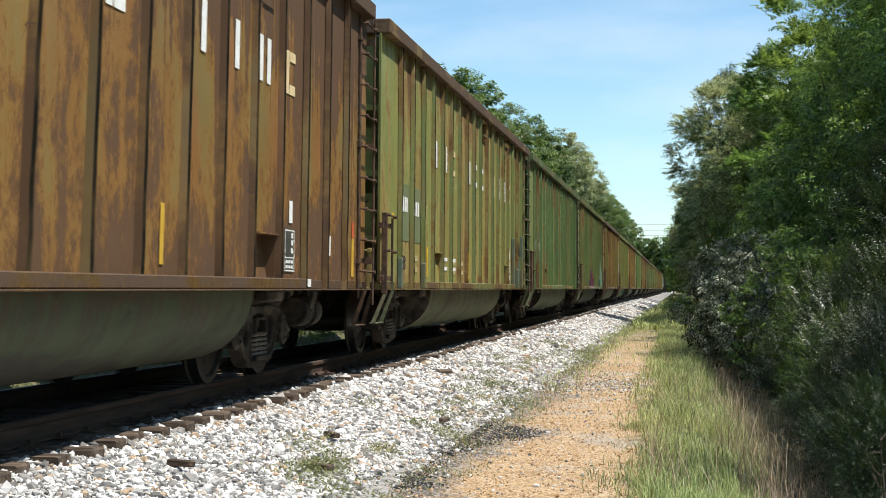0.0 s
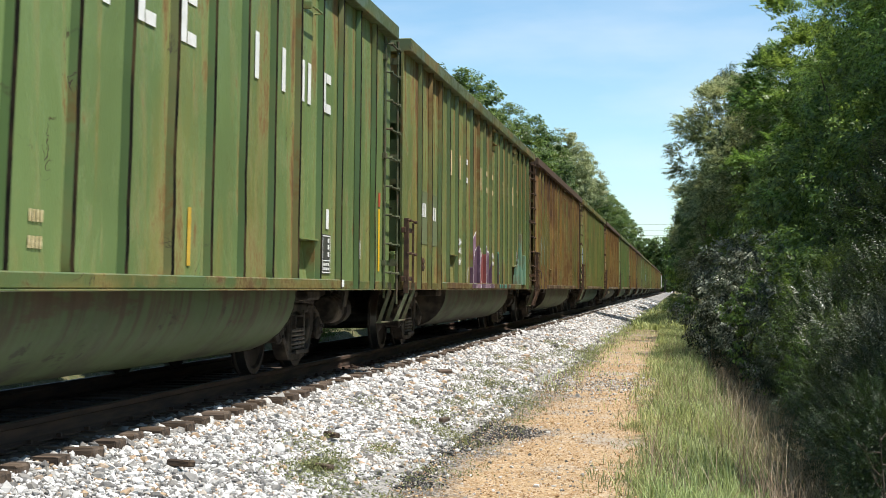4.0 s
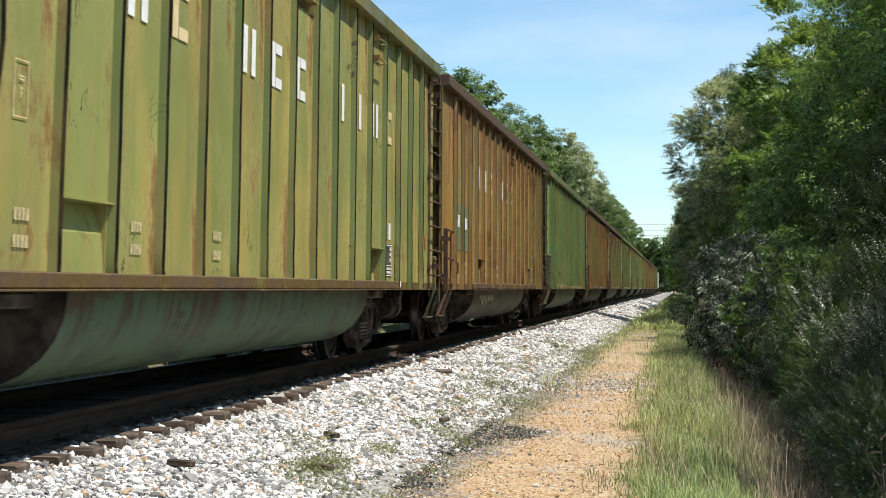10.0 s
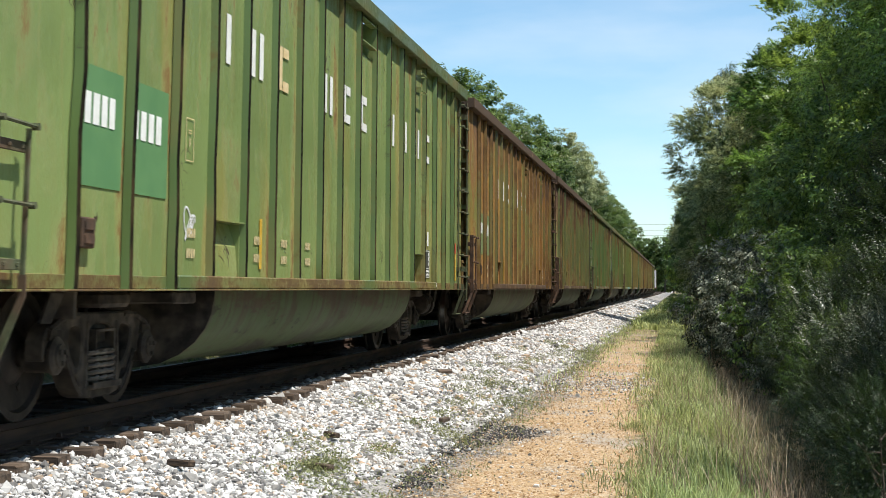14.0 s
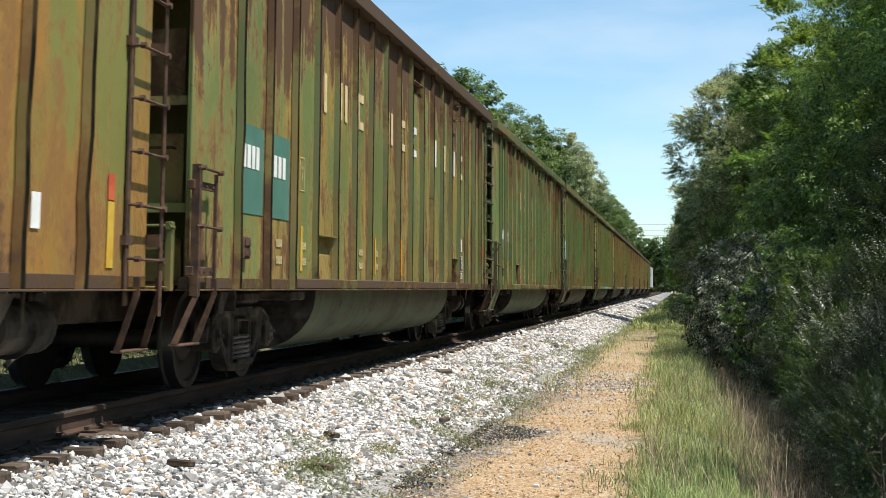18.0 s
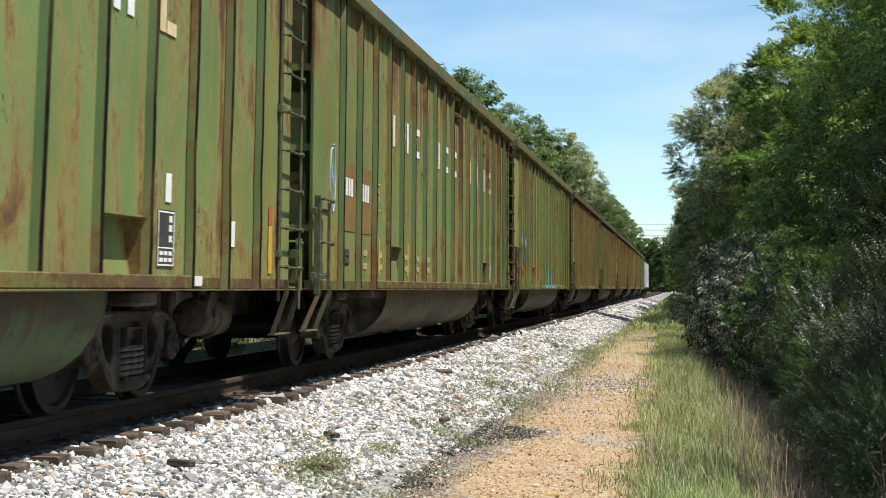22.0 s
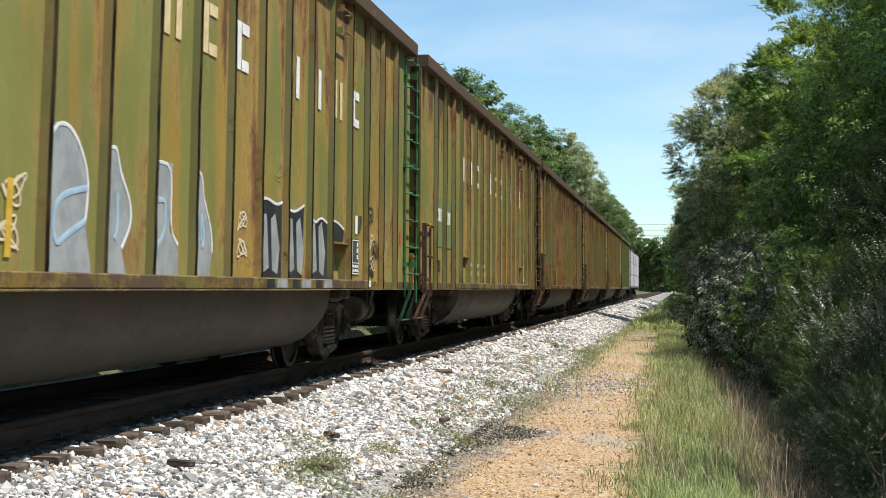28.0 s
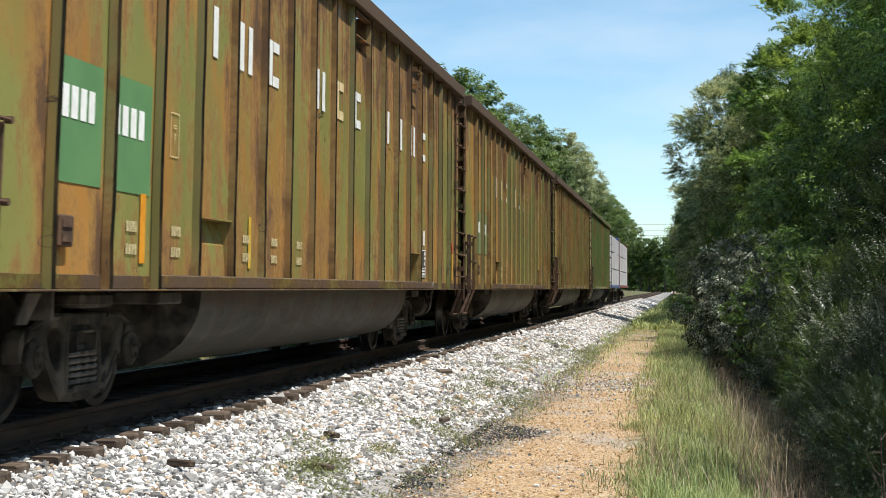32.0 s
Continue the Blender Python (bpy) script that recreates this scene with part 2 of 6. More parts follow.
# oil near the rails, blackened further by painted shade of the train
oil_and_shade = k.step(k.math("ADD", k.math("ABSOLUTE", k.split(v, 0)), k.math("MULTIPLY", k.noise(v, 1.6, 4.0), 0.5)), 1.15, 1.5, 0.92, 0.0)
col = k.mix(oil_and_shade, col, (0.035, 0.028, 0.022))
M_BALLAST = k.color(col).bump(k.noise(v, 60.0, 3.0), 0.3, 0.01).m

k = Mat("ballast_fines", 0.9)
v = k.coords()
vor = k.n.new("ShaderNodeTexVoronoi")
k.l.new(v, vor.inputs["Vector"])
vor.inputs["Scale"].default_value = 20.0
col = k.mix(k.step(vor.outputs["Distance"], 0.0, 0.6), (0.44, 0.43, 0.41), (0.16, 0.15, 0.14))
col = k.mix(k.step(k.split(vor.outputs["Color"], 0), 0.2, 0.95), col, (0.34, 0.32, 0.29))
# the same oil stain and painted under-train shade on the bed
oil_and_shade = k.step(k.math("ADD", k.math("ABSOLUTE", k.split(v, 0)), k.math("MULTIPLY", k.noise(v, 1.6, 4.0), 0.5)), 1.15, 1.5, 0.94, 0.0)
col = k.mix(oil_and_shade, col, (0.030, 0.024, 0.02))
M_BED = k.color(col).bump(vor.outputs["Distance"], 0.8, 0.03).m

k = Mat("trackside_ground", 0.95)
v = k.coords()
x, y = k.split(v, 0), k.split(v, 1)
wob = k.math("MULTIPLY", k.math("SUBTRACT", k.noise(v, 0.55, 5.0, 0.65), 0.5), 2.6)
xw = k.math("ADD", x, wob)
fine, mid = k.noise(v, 55.0, 4.0, 0.7), k.noise(v, 5.0, 5.0, 0.65)
peb = k.n.new("ShaderNodeTexVoronoi")
k.l.new(v, peb.inputs["Vector"])
peb.inputs["Scale"].default_value = 48.0
grit = k.split(peb.outputs["Color"], 0)
dirt = k.mix(k.step(mid, 0.35, 0.66), (0.37, 0.225, 0.100), (0.50, 0.345, 0.185))
dirt = k.mix(k.step(grit, 0.55, 0.95, 0.0, 0.85), dirt, (0.62, 0.50, 0.36))
dirt = k.mix(k.step(grit, 0.35, 0.0, 0.0, 0.7), dirt, (0.19, 0.125, 0.075))
dirt = k.mix(k.step(k.noise(v, 0.9, 6.0, 0.7), 0.52, 0.64, 0.0, 0.8), dirt, k.mix(grit, (0.26, 0.22, 0.17), (0.50, 0.46, 0.40)))
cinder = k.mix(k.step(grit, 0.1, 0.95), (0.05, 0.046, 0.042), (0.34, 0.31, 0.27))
dirt = k.mix(k.step(k.noise(k.coords((1.0, 0.8, 1.0)), 0.75, 6.0, 0.72, 0.5), 0.60, 0.70, 0.0, 0.7), dirt, cinder)
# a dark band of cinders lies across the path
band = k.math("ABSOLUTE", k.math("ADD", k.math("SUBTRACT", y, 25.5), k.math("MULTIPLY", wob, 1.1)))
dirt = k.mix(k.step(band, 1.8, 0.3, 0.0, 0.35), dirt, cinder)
turf = k.mix(k.step(mid, 0.35, 0.65), (0.055, 0.075, 0.022), (0.14, 0.12, 0.06))
turf = k.mix(k.step(fine, 0.5, 0.7, 0.0, 0.5), turf, (0.20, 0.16, 0.09))
col = k.mix(k.step(xw, 3.25, 3.7), cinder, dirt)
col = k.mix(k.step(xw, 2.7, 3.15), k.mix(grit, (0.22, 0.21, 0.19), (0.55, 0.53, 0.50)), col)
col = k.mix(k.step(xw, 4.75, 5.15), col, turf)
col = k.mix(k.step(k.math("ADD", y, k.math("MULTIPLY", wob, 16.0)), 30.0, 70.0, 0.0, 0.7), col, turf)
col = k.mix(k.step(k.math("MULTIPLY", x, -1.0), 2.6, 3.4), col, turf)
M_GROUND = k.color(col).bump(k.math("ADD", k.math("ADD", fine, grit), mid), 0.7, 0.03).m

k = Mat("tan_gravel", 0.9)
g = k.n.new("ShaderNodeNewGeometry")
rnd = g.outputs["Random Per Island"]
col = k.mix(k.step(rnd, 0.0, 0.6), (0.26, 0.15, 0.07), (0.52, 0.36, 0.20))
M_GRAVEL = k.color(k.mix(k.step(rnd, 0.72, 0.9), col, k.mix(k.step(rnd, 0.88, 1.0), (0.58, 0.52, 0.44), (0.17, 0.15, 0.13)))).m
M_GRASS = leaf_mat("grass_blades", (0.20, 0.27, 0.085), (0.50, 0.54, 0.26), 0.30, 0.50, 0.45)
M_STRAW = leaf_mat("dry_stalks", (0.24, 0.18, 0.11), (0.46, 0.37, 0.25), 0.3, 0.3, 0.7)
M_WEED = leaf_mat("weed_leaves", (0.15, 0.18, 0.07), (0.24, 0.25, 0.12), 0.3, 0.35, 0.6)
M_LEAF = leaf_mat("broad_leaves", (0.088, 0.160, 0.034), (0.190, 0.275, 0.072), 0.40, 0.46, 0.36)
M_LEAFMID = leaf_mat("water_oak_leaves", (0.075, 0.130, 0.032), (0.150, 0.210, 0.060), 0.4, 0.45, 0.42)
M_LEAFDARK = leaf_mat("oak_leaves", (0.048, 0.088, 0.022), (0.105, 0.160, 0.044), 0.4, 0.45, 0.45)
# next two darkened: shade under the verge trees is put into the leaf colour
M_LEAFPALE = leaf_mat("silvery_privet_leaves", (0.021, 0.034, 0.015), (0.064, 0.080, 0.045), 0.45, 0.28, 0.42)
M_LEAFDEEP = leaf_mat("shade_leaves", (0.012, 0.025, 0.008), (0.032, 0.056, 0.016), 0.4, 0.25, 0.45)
# silvery leaves for bush tops, with sunlight put into their pale tone
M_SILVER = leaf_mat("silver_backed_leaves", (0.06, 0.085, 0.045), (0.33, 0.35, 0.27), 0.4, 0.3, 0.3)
M_LEAFGREY = leaf_mat("grey_green_leaves", (0.16, 0.20, 0.085), (0.33, 0.36, 0.19), 0.35, 0.46, 0.40)
M_NEEDLE = leaf_mat("pine_needles", (0.040, 0.074, 0.022), (0.078, 0.118, 0.036), 0.3, 0.3, 0.7)
M_BARK = grainy("tree_bark", (0.05, 0.038, 0.028), (0.13, 0.10, 0.075), 10, 0.95, bump=0.7, stretch=(2, 2, 0.3))

# ---- mesh helpers


def mesh_of(name, verts, faces, mats=(), smooth=False):
    me = bpy.data.meshes.new(name)
    me.from_pydata([tuple(v) for v in verts], [], faces)
    for m in mats:
        me.materials.append(m)
    if smooth:
        me.polygons.foreach_set("use_smooth", [True] * len(me.polygons))
    me.update()
    return me


class Solid:
    """Collects boxes, bars, tubes and prisms into one mesh."""

    def __init__(self):
        self.v, self.f, self.mi = [], [], []

    def add(self, vs, fs, mi=0):
        o = len(self.v)
        self.v += [Vector(p) for p in vs]
        self.f += [[i + o for i in f] for f in fs]
        self.mi += [mi] * len(fs)
        return self

    def box(self, x0, x1, y0, y1, z0, z1, mi=0, c=0.0):
        """A box; c chamfers its upright and lying edges alike."""
        if c <= 0:
            vs = [(x, y, z) for x in (x0, x1) for y in (y0, y1) for z in (z0, z1)]
            return self.add(vs, [(0, 1, 3, 2), (4, 6, 7, 5), (0, 4, 5, 1), (2, 3, 7, 6), (0, 2, 6, 4), (1, 5, 7, 3)], mi)
        bm = bmesh.new()
        bmesh.ops.create_cube(bm, size=1.0)
        for p in bm.verts:
            p.co = ((x0 + x1) / 2 + p.co.x * (x1 - x0), (y0 + y1) / 2 + p.co.y * (y1 - y0), (z0 + z1) / 2 + p.co.z * (z1 - z0))
        bmesh.ops.bevel(bm, geom=bm.edges[:], offset=c, segments=1, affect="EDGES", profile=0.5)
        bm.verts.index_update()
        self.add([p.co.copy() for p in bm.verts], [[q.index for q in f.verts] for f in bm.faces], mi)
        bm.free()
        return self

    def tube(self, pts, r, n=8, mi=0, closed=True):
        """A round bar along pts."""
        pts = [Vector(p) for p in pts]
        rs = r if isinstance(r, (list, tuple)) else [r] * len(pts)
        vs, fs = [], []
        for i, p in enumerate(pts):
            d = (pts[min(i + 1, len(pts) - 1)] - pts[max(i - 1, 0)]).normalized()
            u = d.cross(Vector((0, 0, 1)) if abs(d.z) < 0.9 else Vector((1, 0, 0))).normalized()
            w = d.cross(u)
            for j in range(n):
                a = 2 * math.pi * j / n
                vs.append(p + (u * math.cos(a) + w * math.sin(a)) * rs[i])
        for i in range(len(pts) - 1):
            for j in range(n):
                fs.append((i * n + j, i * n + (j + 1) % n, (i + 1) * n + (j + 1) % n, (i + 1) * n + j))
        if closed:
            fs += [tuple(range(n - 1, -1, -1)), tuple(range((len(pts) - 1) * n, len(pts) * n))]
        return self.add(vs, fs, mi)

    def prism(self, prof, axis, a, b, mi=0):
        """A profile of (u, w) pairs drawn out along axis 'x' or 'y' from a to b."""
        put = (lambda u, w, t: (t, u, w)) if axis == "x" else (lambda u, w, t: (u, t, w))
        n = len(prof)
        vs = [put(u, w, a) for u, w in prof] + [put(u, w, b) for u, w in prof]
        fs = [(i, (i + 1) % n, n + (i + 1) % n, n + i) for i in range(n)] + [tuple(range(n - 1, -1, -1)), tuple(range(n, 2 * n))]
        return self.add(vs, fs, mi)

    def lathe(self, prof, n=32, mi=0, centre=(0, 0, 0)):
        """A profile of (x, radius) pairs turned about the x axis."""
        vs, fs = [], []
        for x, r in prof:
            for j in range(n):
                a = 2 * math.pi * j / n
                vs.append((centre[0] + x, centre[1] + r * math.cos(a), centre[2] + r * math.sin(a)))
        for i in range(len(prof) - 1):
            for j in range(n):
                fs.append((i * n + j, i * n + (j + 1) % n, (i + 1) * n + (j + 1) % n, (i + 1) * n + j))
        fs += [tuple(range(n)), tuple(range((len(prof) - 1) * n + n - 1, (len(prof) - 1) * n - 1, -1))]
        return self.add(vs, fs, mi)

    def mesh(self, name, mats, smooth=False):
        me = mesh_of(name, self.v, self.f, mats)
        me.polygons.foreach_set("material_index", self.mi)
        bm = bmesh.new()
        bm.from_mesh(me)
        bmesh.ops.recalc_face_normals(bm, faces=bm.faces)
        bm.to_mesh(me)
        bm.free()
        if smooth:
            me.polygons.foreach_set("use_smooth", [True] * len(me.polygons))
            me.set_sharp_from_angle(angle=radians(38))
        me.update()
        return me


def part(name, me, parent, at=(0, 0, 0), mat=None, label=""):
    """One mesh object under a thing or a part; mat is this object's own first material."""
    ob = new(name, me)
    ob.parent = parent
    ob.location = at
    if mat is not None:
        ob.material_slots[0].link = "OBJECT"
        ob.material_slots[0].material = mat
    if label:
        ob["label"] = label
    return ob


def thing(name, label, category, group="", at=(0, 0, 0), kind=""):
    ob = new(name)
    ob.location = at
    return tagged(ob, label, category, group, kind)


# ---- ground: one sheet to the horizon
def ground_z(x, y):
    if x > 3.0:
        p = [(3.0, -0.66), (3.6, -0.70), (5.0, -0.72), (5.7, -0.80), (6.5, -1.15), (7.6, -1.30), (9.0, -1.0), (14.0, -0.8), (60.0, -0.6)]
    else:
        p = [(-60.0, 0.3), (-9.0, 0.20), (-5.0, -0.05), (-3.55, -0.2), (-3.05, -0.66), (3.0, -0.66)]
    x = min(max(x, p[0][0]), p[-1][0])
    for (a, za), (b, zb) in zip(p, p[1:]):
        if x <= b:
            z = za + (zb - za) * (x - a) / (b - a)
            break
    if 3.2 < x < 5.0 and y < 200:
        z += 0.03 * math.sin(y * 0.5 + x * 1.7) * noise.noise(Vector((x, y * 0.4, 0)))
    return z + (0.06 * noise.noise(Vector((x * 0.5, y * 0.3, 7))) if abs(x) > 5.2 else 0.015 * noise.noise(Vector((x * 2, y * 1.3, 3))))


xs = [-1500, -500, -200, -100, -60, -40, -25, -16, -11, -8, -6, -5, -4.4, -3.9, -3.5, -3.0, -1.5, 0, 1.5] + [2.4 + 0.25 * i for i in range(30)] + [10.5, 12, 14, 18, 25, 40, 60, 100, 200, 500, 1500]
ys = [-400, -150, -60, -25, -10, -4, 0, 4] + [6 + 0.5 * i for i in range(70)] + [42 + 2 * i for i in range(30)] + [110, 130, 160, 200, 260, 350, 500, 800, 1300, 2500]
gv = [(x, y, ground_z(x, y)) for y in ys for x in xs]
gf = [(j * len(xs) + i, j * len(xs) + i + 1, (j + 1) * len(xs) + i + 1, (j + 1) * len(xs) + i) for j in range(len(ys) - 1) for i in range(len(xs) - 1)]
tagged(new("ground", mesh_of("ground", gv, gf, [M_GROUND], True)), "tan dirt path, grass verge and turf beside a railway", "ground", kind="structure")

# ---- track
FAR = 900.0
bed = Solid().prism([(-3.2, -0.75), (3.15, -0.75), (3.05, -0.655), (1.42, -0.285), (1.12, -0.205), (-1.12, -0.205), (-1.42, -0.285), (-3.1, -0.66)], "y", -40, FAR)
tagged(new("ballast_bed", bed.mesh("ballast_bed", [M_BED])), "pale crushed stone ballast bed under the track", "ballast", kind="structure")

rail_prof = [(-0.07, 0), (0.07, 0), (0.07, 0.012), (0.016, 0.03), (0.012, 0.115), (0.036, 0.128), (0.036, 0.158), (0.028, 0.168), (-0.028, 0.168), (-0.036, 0.158), (-0.036, 0.128), (-0.012, 0.115), (-0.016, 0.03), (-0.07, 0.012)]
track = thing("railway_track", "rusty steel rails with shiny heads on dark wooden sleepers", "railway track", kind="structure")
for sx in (-1, 1):
    so = Solid().prism([(u + sx * 0.7535, w - 0.168) for u, w in rail_prof], "y", -40, FAR)
    for i, (u, w) in enumerate(rail_prof):
        if i == 7:
            so.mi[i] = 1
    part("rail", so.mesh("rail", [M_RAIL, M_RAILTOP]), track, label="long rusty rail with a bright running surface")


def tie_mesh(i):
    rng = random.Random(i)
    so = Solid().box(-1.30, 1.30, -0.115, 0.115, -0.178, 0.0, 0, 0.012)
    for p in so.v:
        p.z += rng.uniform(-0.012, 0.006)
        p.y += rng.uniform(-0.008, 0.008)
    return so.mesh("tie", [M_TIE])


TIES = [tie_mesh(i) for i in range(6)]

# ---- gondola cars
BODY, PITCH, FIRST, NRIB = 18.7, 0.953, 1.25, 18
Z_SILL, Z_TOP, X_SIDE = 0.875, 4.44, 1.50


def plate_mesh(name, w, h, seed, cols=5, rows=9, dent=0.004):
    """A thin side plate with oilcan dents; its near face looks along +x, its foot is at z = 0."""
    rng = random.Random(seed)
    off = Vector((rng.uniform(0, 50), rng.uniform(0, 50), 0))
    vs, fs = [], []
    for side in (0, 1):
        for j in range(rows + 1):
            for i in range(cols + 1):
                y, z = w * i / cols, h * j / rows
                b = dent * noise.noise(Vector((y * 1.6, z * 0.9, 0)) + off) * min(1, 6 * min(i / cols, 1 - i / cols))
                vs.append((b if side == 0 else -0.012, y, z))
    n, s = cols + 1, (cols + 1) * (rows + 1)
    for j in range(rows):
        for i in range(cols):
            a = j * n + i
            fs.append((a, a + 1, a + n + 1, a + n))
            fs.append((s + a, s + a + n, s + a + n + 1, s + a + 1))
    for i in range(cols):
        fs += [(i + 1, i, s + i, s + i + 1), (rows * n + i, rows * n + i + 1, s + rows * n + i + 1, s + rows * n + i)]
    for j in range(rows):
        fs += [(j * n, j * n + n, s + j * n + n, s + j * n), (j * n + n - 1 + n, j * n + n - 1, s + j * n + n - 1, s + j * n + n - 1 + n)]
    me = mesh_of(name, vs, fs, [M_RUSTIRON], True)
    me.set_sharp_from_angle(angle=radians(40))
    return me


def rib_mesh(seed, foot=0.0, hurt=1.0):
    """Pressed upright with a splayed leading face and a narrow, knocked, near-black outer edge; foot lets it run down
    past the sill.
    """
    rng = random.Random(seed)
    zs = [foot, foot + 0.07, foot * 0.2 + 0.22, 0.5, 0.9, 1.3, 1.8, 2.3, 2.8, 3.2, 3.24]
    kink = [rng.gauss(0, 0.006) * hurt for _ in zs]
    if seed % 3 == 0 or foot:
        kink[rng.choice((2, 3, 4))] -= 0.022 * hurt
    vs, fs, mi = [], [], []
    for z, q in zip(zs, kink):
        vs += [(0.0, -0.042 + 0.6 * q, z), (0.058, -0.030 + q, z), (0.058, 0.038 + q, z), (0.0, 0.066, z)]
    for i in range(len(zs) - 1):
        a = 4 * i
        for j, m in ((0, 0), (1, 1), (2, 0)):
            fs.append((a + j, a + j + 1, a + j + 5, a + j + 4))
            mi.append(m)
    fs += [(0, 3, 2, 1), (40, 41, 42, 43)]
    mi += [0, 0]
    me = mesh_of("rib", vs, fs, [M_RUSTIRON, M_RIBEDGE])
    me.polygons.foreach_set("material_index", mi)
    bm = bmesh.new()
    bm.from_mesh(me)
    bmesh.ops.recalc_face_normals(bm, faces=bm.faces)
    bm.to_mesh(me)
    bm.free()
    me.polygons.foreach_set("use_smooth", [True] * len(me.polygons))
    me.set_sharp_from_angle(angle=radians(35))
    return me


H_PLATE = 3.24
PLATES = [plate_mesh("panel", PITCH, H_PLATE, i) for i in range(6)]
PLATE_END = [plate_mesh("corner_panel", FIRST, H_PLATE, 20 + i) for i in range(3)]
PLATE_CUT = plate_mesh("panel", PITCH, H_PLATE - 0.49, 31)
PLATE_CUT2 = plate_mesh("panel", PITCH, H_PLATE - 0.42, 32)
PLATE_CUT3 = plate_mesh("panel", PITCH, H_PLATE - 0.46, 33)
RIBS = [rib_mesh(i) for i in range(7)]
ENDRIBS = [rib_mesh(30 + i, -0.100, 1.35) for i in range(6)]

so = Solid().box(1.40, 1.615, 0, BODY, 4.25, 4.44, 0, 0.012).box(1.36, 1.40, 0.0, BODY, 4.30, 4.36)
TOPCHORD = so.mesh("top_chord", [M_RUSTIRON])
SILL_A, SILL_B = FIRST + PITCH * 2 + 0.06, FIRST + PITCH * 15 - 0.06
so = Solid().box(1.42, 1.575, SILL_A, SILL_B, 0.918, 1.022, 0, 0.010)
for ya, yb in ((0.0, SILL_A), (SILL_B, BODY)):
    so.box(1.42, 1.506, ya, yb, 0.918, 1.012, 0, 0.004)
so.box(1.40, 1.592, 0.0, BODY, 0.903, 0.916, 0, 0.003)
SILL = so.mesh("side_sill", [M_RUSTIRON])
FARWALL = Solid().box(-1.512, -1.50, 0.0, BODY, 1.0, 4.25).mesh("far_side_sheet", [M_RUSTIRON])
ENDBAYS = [Solid().box(-1.40, 1.37, -0.008, 0.008, za, zb).mesh("end_sheet", [M_RUSTIRON]) for za, zb in ((0.95, 1.32), (1.60, 2.17), (2.46, 3.03), (3.32, 4.25))]
ENDBACK = Solid().box(-1.48, 1.485, 0.52, 0.535, 0.95, 4.3).mesh("end_back_sheet", [M_RUSTIRON])
ENDCHORD = Solid().box(-1.40, 1.40, -0.13, 0.13, 4.25, 4.44, 0, 0.012).mesh("end_chord", [M_RUSTIRON])
LEDGE = Solid().box(-1.46, 1.46, -0.13, 0.0, -0.012, 0.0).box(-1.46, 1.46, -0.142, -0.13, -0.075, 0.0).box(-1.46, 0.75, -0.150, -0.142, -0.115, 0.004).mesh("end_ledge", [M_RUSTIRON])
POST = Solid().box(1.468, 1.486, 0.004, 0.215, 0.95, 4.25).mesh("corner_post", [M_RUSTIRON])
FLOOR = Solid().box(-1.48, 1.48, 0.16, BODY - 0.16, 0.955, 0.985).mesh("floor_plate", [M_RUSTIRON])
CSILL = Solid().box(-0.22, 0.22, -0.05, 4.6, 0.62, 0.93, 0, 0.02).box(-0.32, 0.32, -0.12, 0.05, 0.58, 0.90, 0, 0.02).mesh("draft_sill", [M_STEELDARK])
BODYBOLSTER = Solid().box(-1.15, 1.15, 2.75, 3.35, 0.78, 0.90, 0, 0.03).mesh("body_bolster", [M_STEELDARK])
SIDEBLOCK = Solid().box(-0.185, 0.185, 3.55, 4.1, 0.80, 0.90, 0, 0.015).mesh("side_bearing_block", [M_STEELDARK])
LUG = Solid().box(1.22, 1.40, 1.62, 1.67, 0.72, 0.90).mesh("towing_lug", [M_STEELDARK])
COUPLER = Solid().box(-0.07, 0.07, -0.45, -0.1, 0.76, 0.92, 0, 0.02).box(-0.13, 0.16, -0.63, -0.36, 0.70, 0.99, 0, 0.05).mesh("coupler", [M_STEELDARK])

# belly: a U section with flat end plates
prof = [(1.41, 0.905), (1.405, 0.82), (1.385, 0.71), (1.335, 0.59), (1.245, 0.47), (1.11, 0.365), (0.94, 0.29), (0.72, 0.252)]
prof = prof + [(-u, w) for u, w in reversed(prof)]
TUB_A, TUB_B = 4.62, 14.12
so = Solid()
ny = 14
for i in range(ny + 1):
    so.v += [Vector((u, TUB_A + (TUB_B - TUB_A) * i / ny, w + 0.012 * noise.noise(Vector((u, i * 1.7, w))))) for u, w in prof]
for i in range(ny):
    for j in range(len(prof) - 1):
        a = i * len(prof) + j
        so.f.append([a, a + 1, a + 1 + len(prof), a + len(prof)])
        so.mi.append(0)
TUB = so.mesh("belly_tub", [M_RUSTIRON], True)
so = Solid()
so.add([(u * 1.004, 0, w - 0.004) for u, w in prof] + [(u * 1.004, 0.02, w - 0.004) for u, w in prof], [tuple(range(len(prof))), tuple(range(2 * len(prof) - 1, len(prof) - 1, -1))] + [(j, j + 1, j + 1 + len(prof), j + len(prof)) for j in range(len(prof) - 1)])
TUBEND = so.mesh("tub_end_plate", [M_STEELDARK])

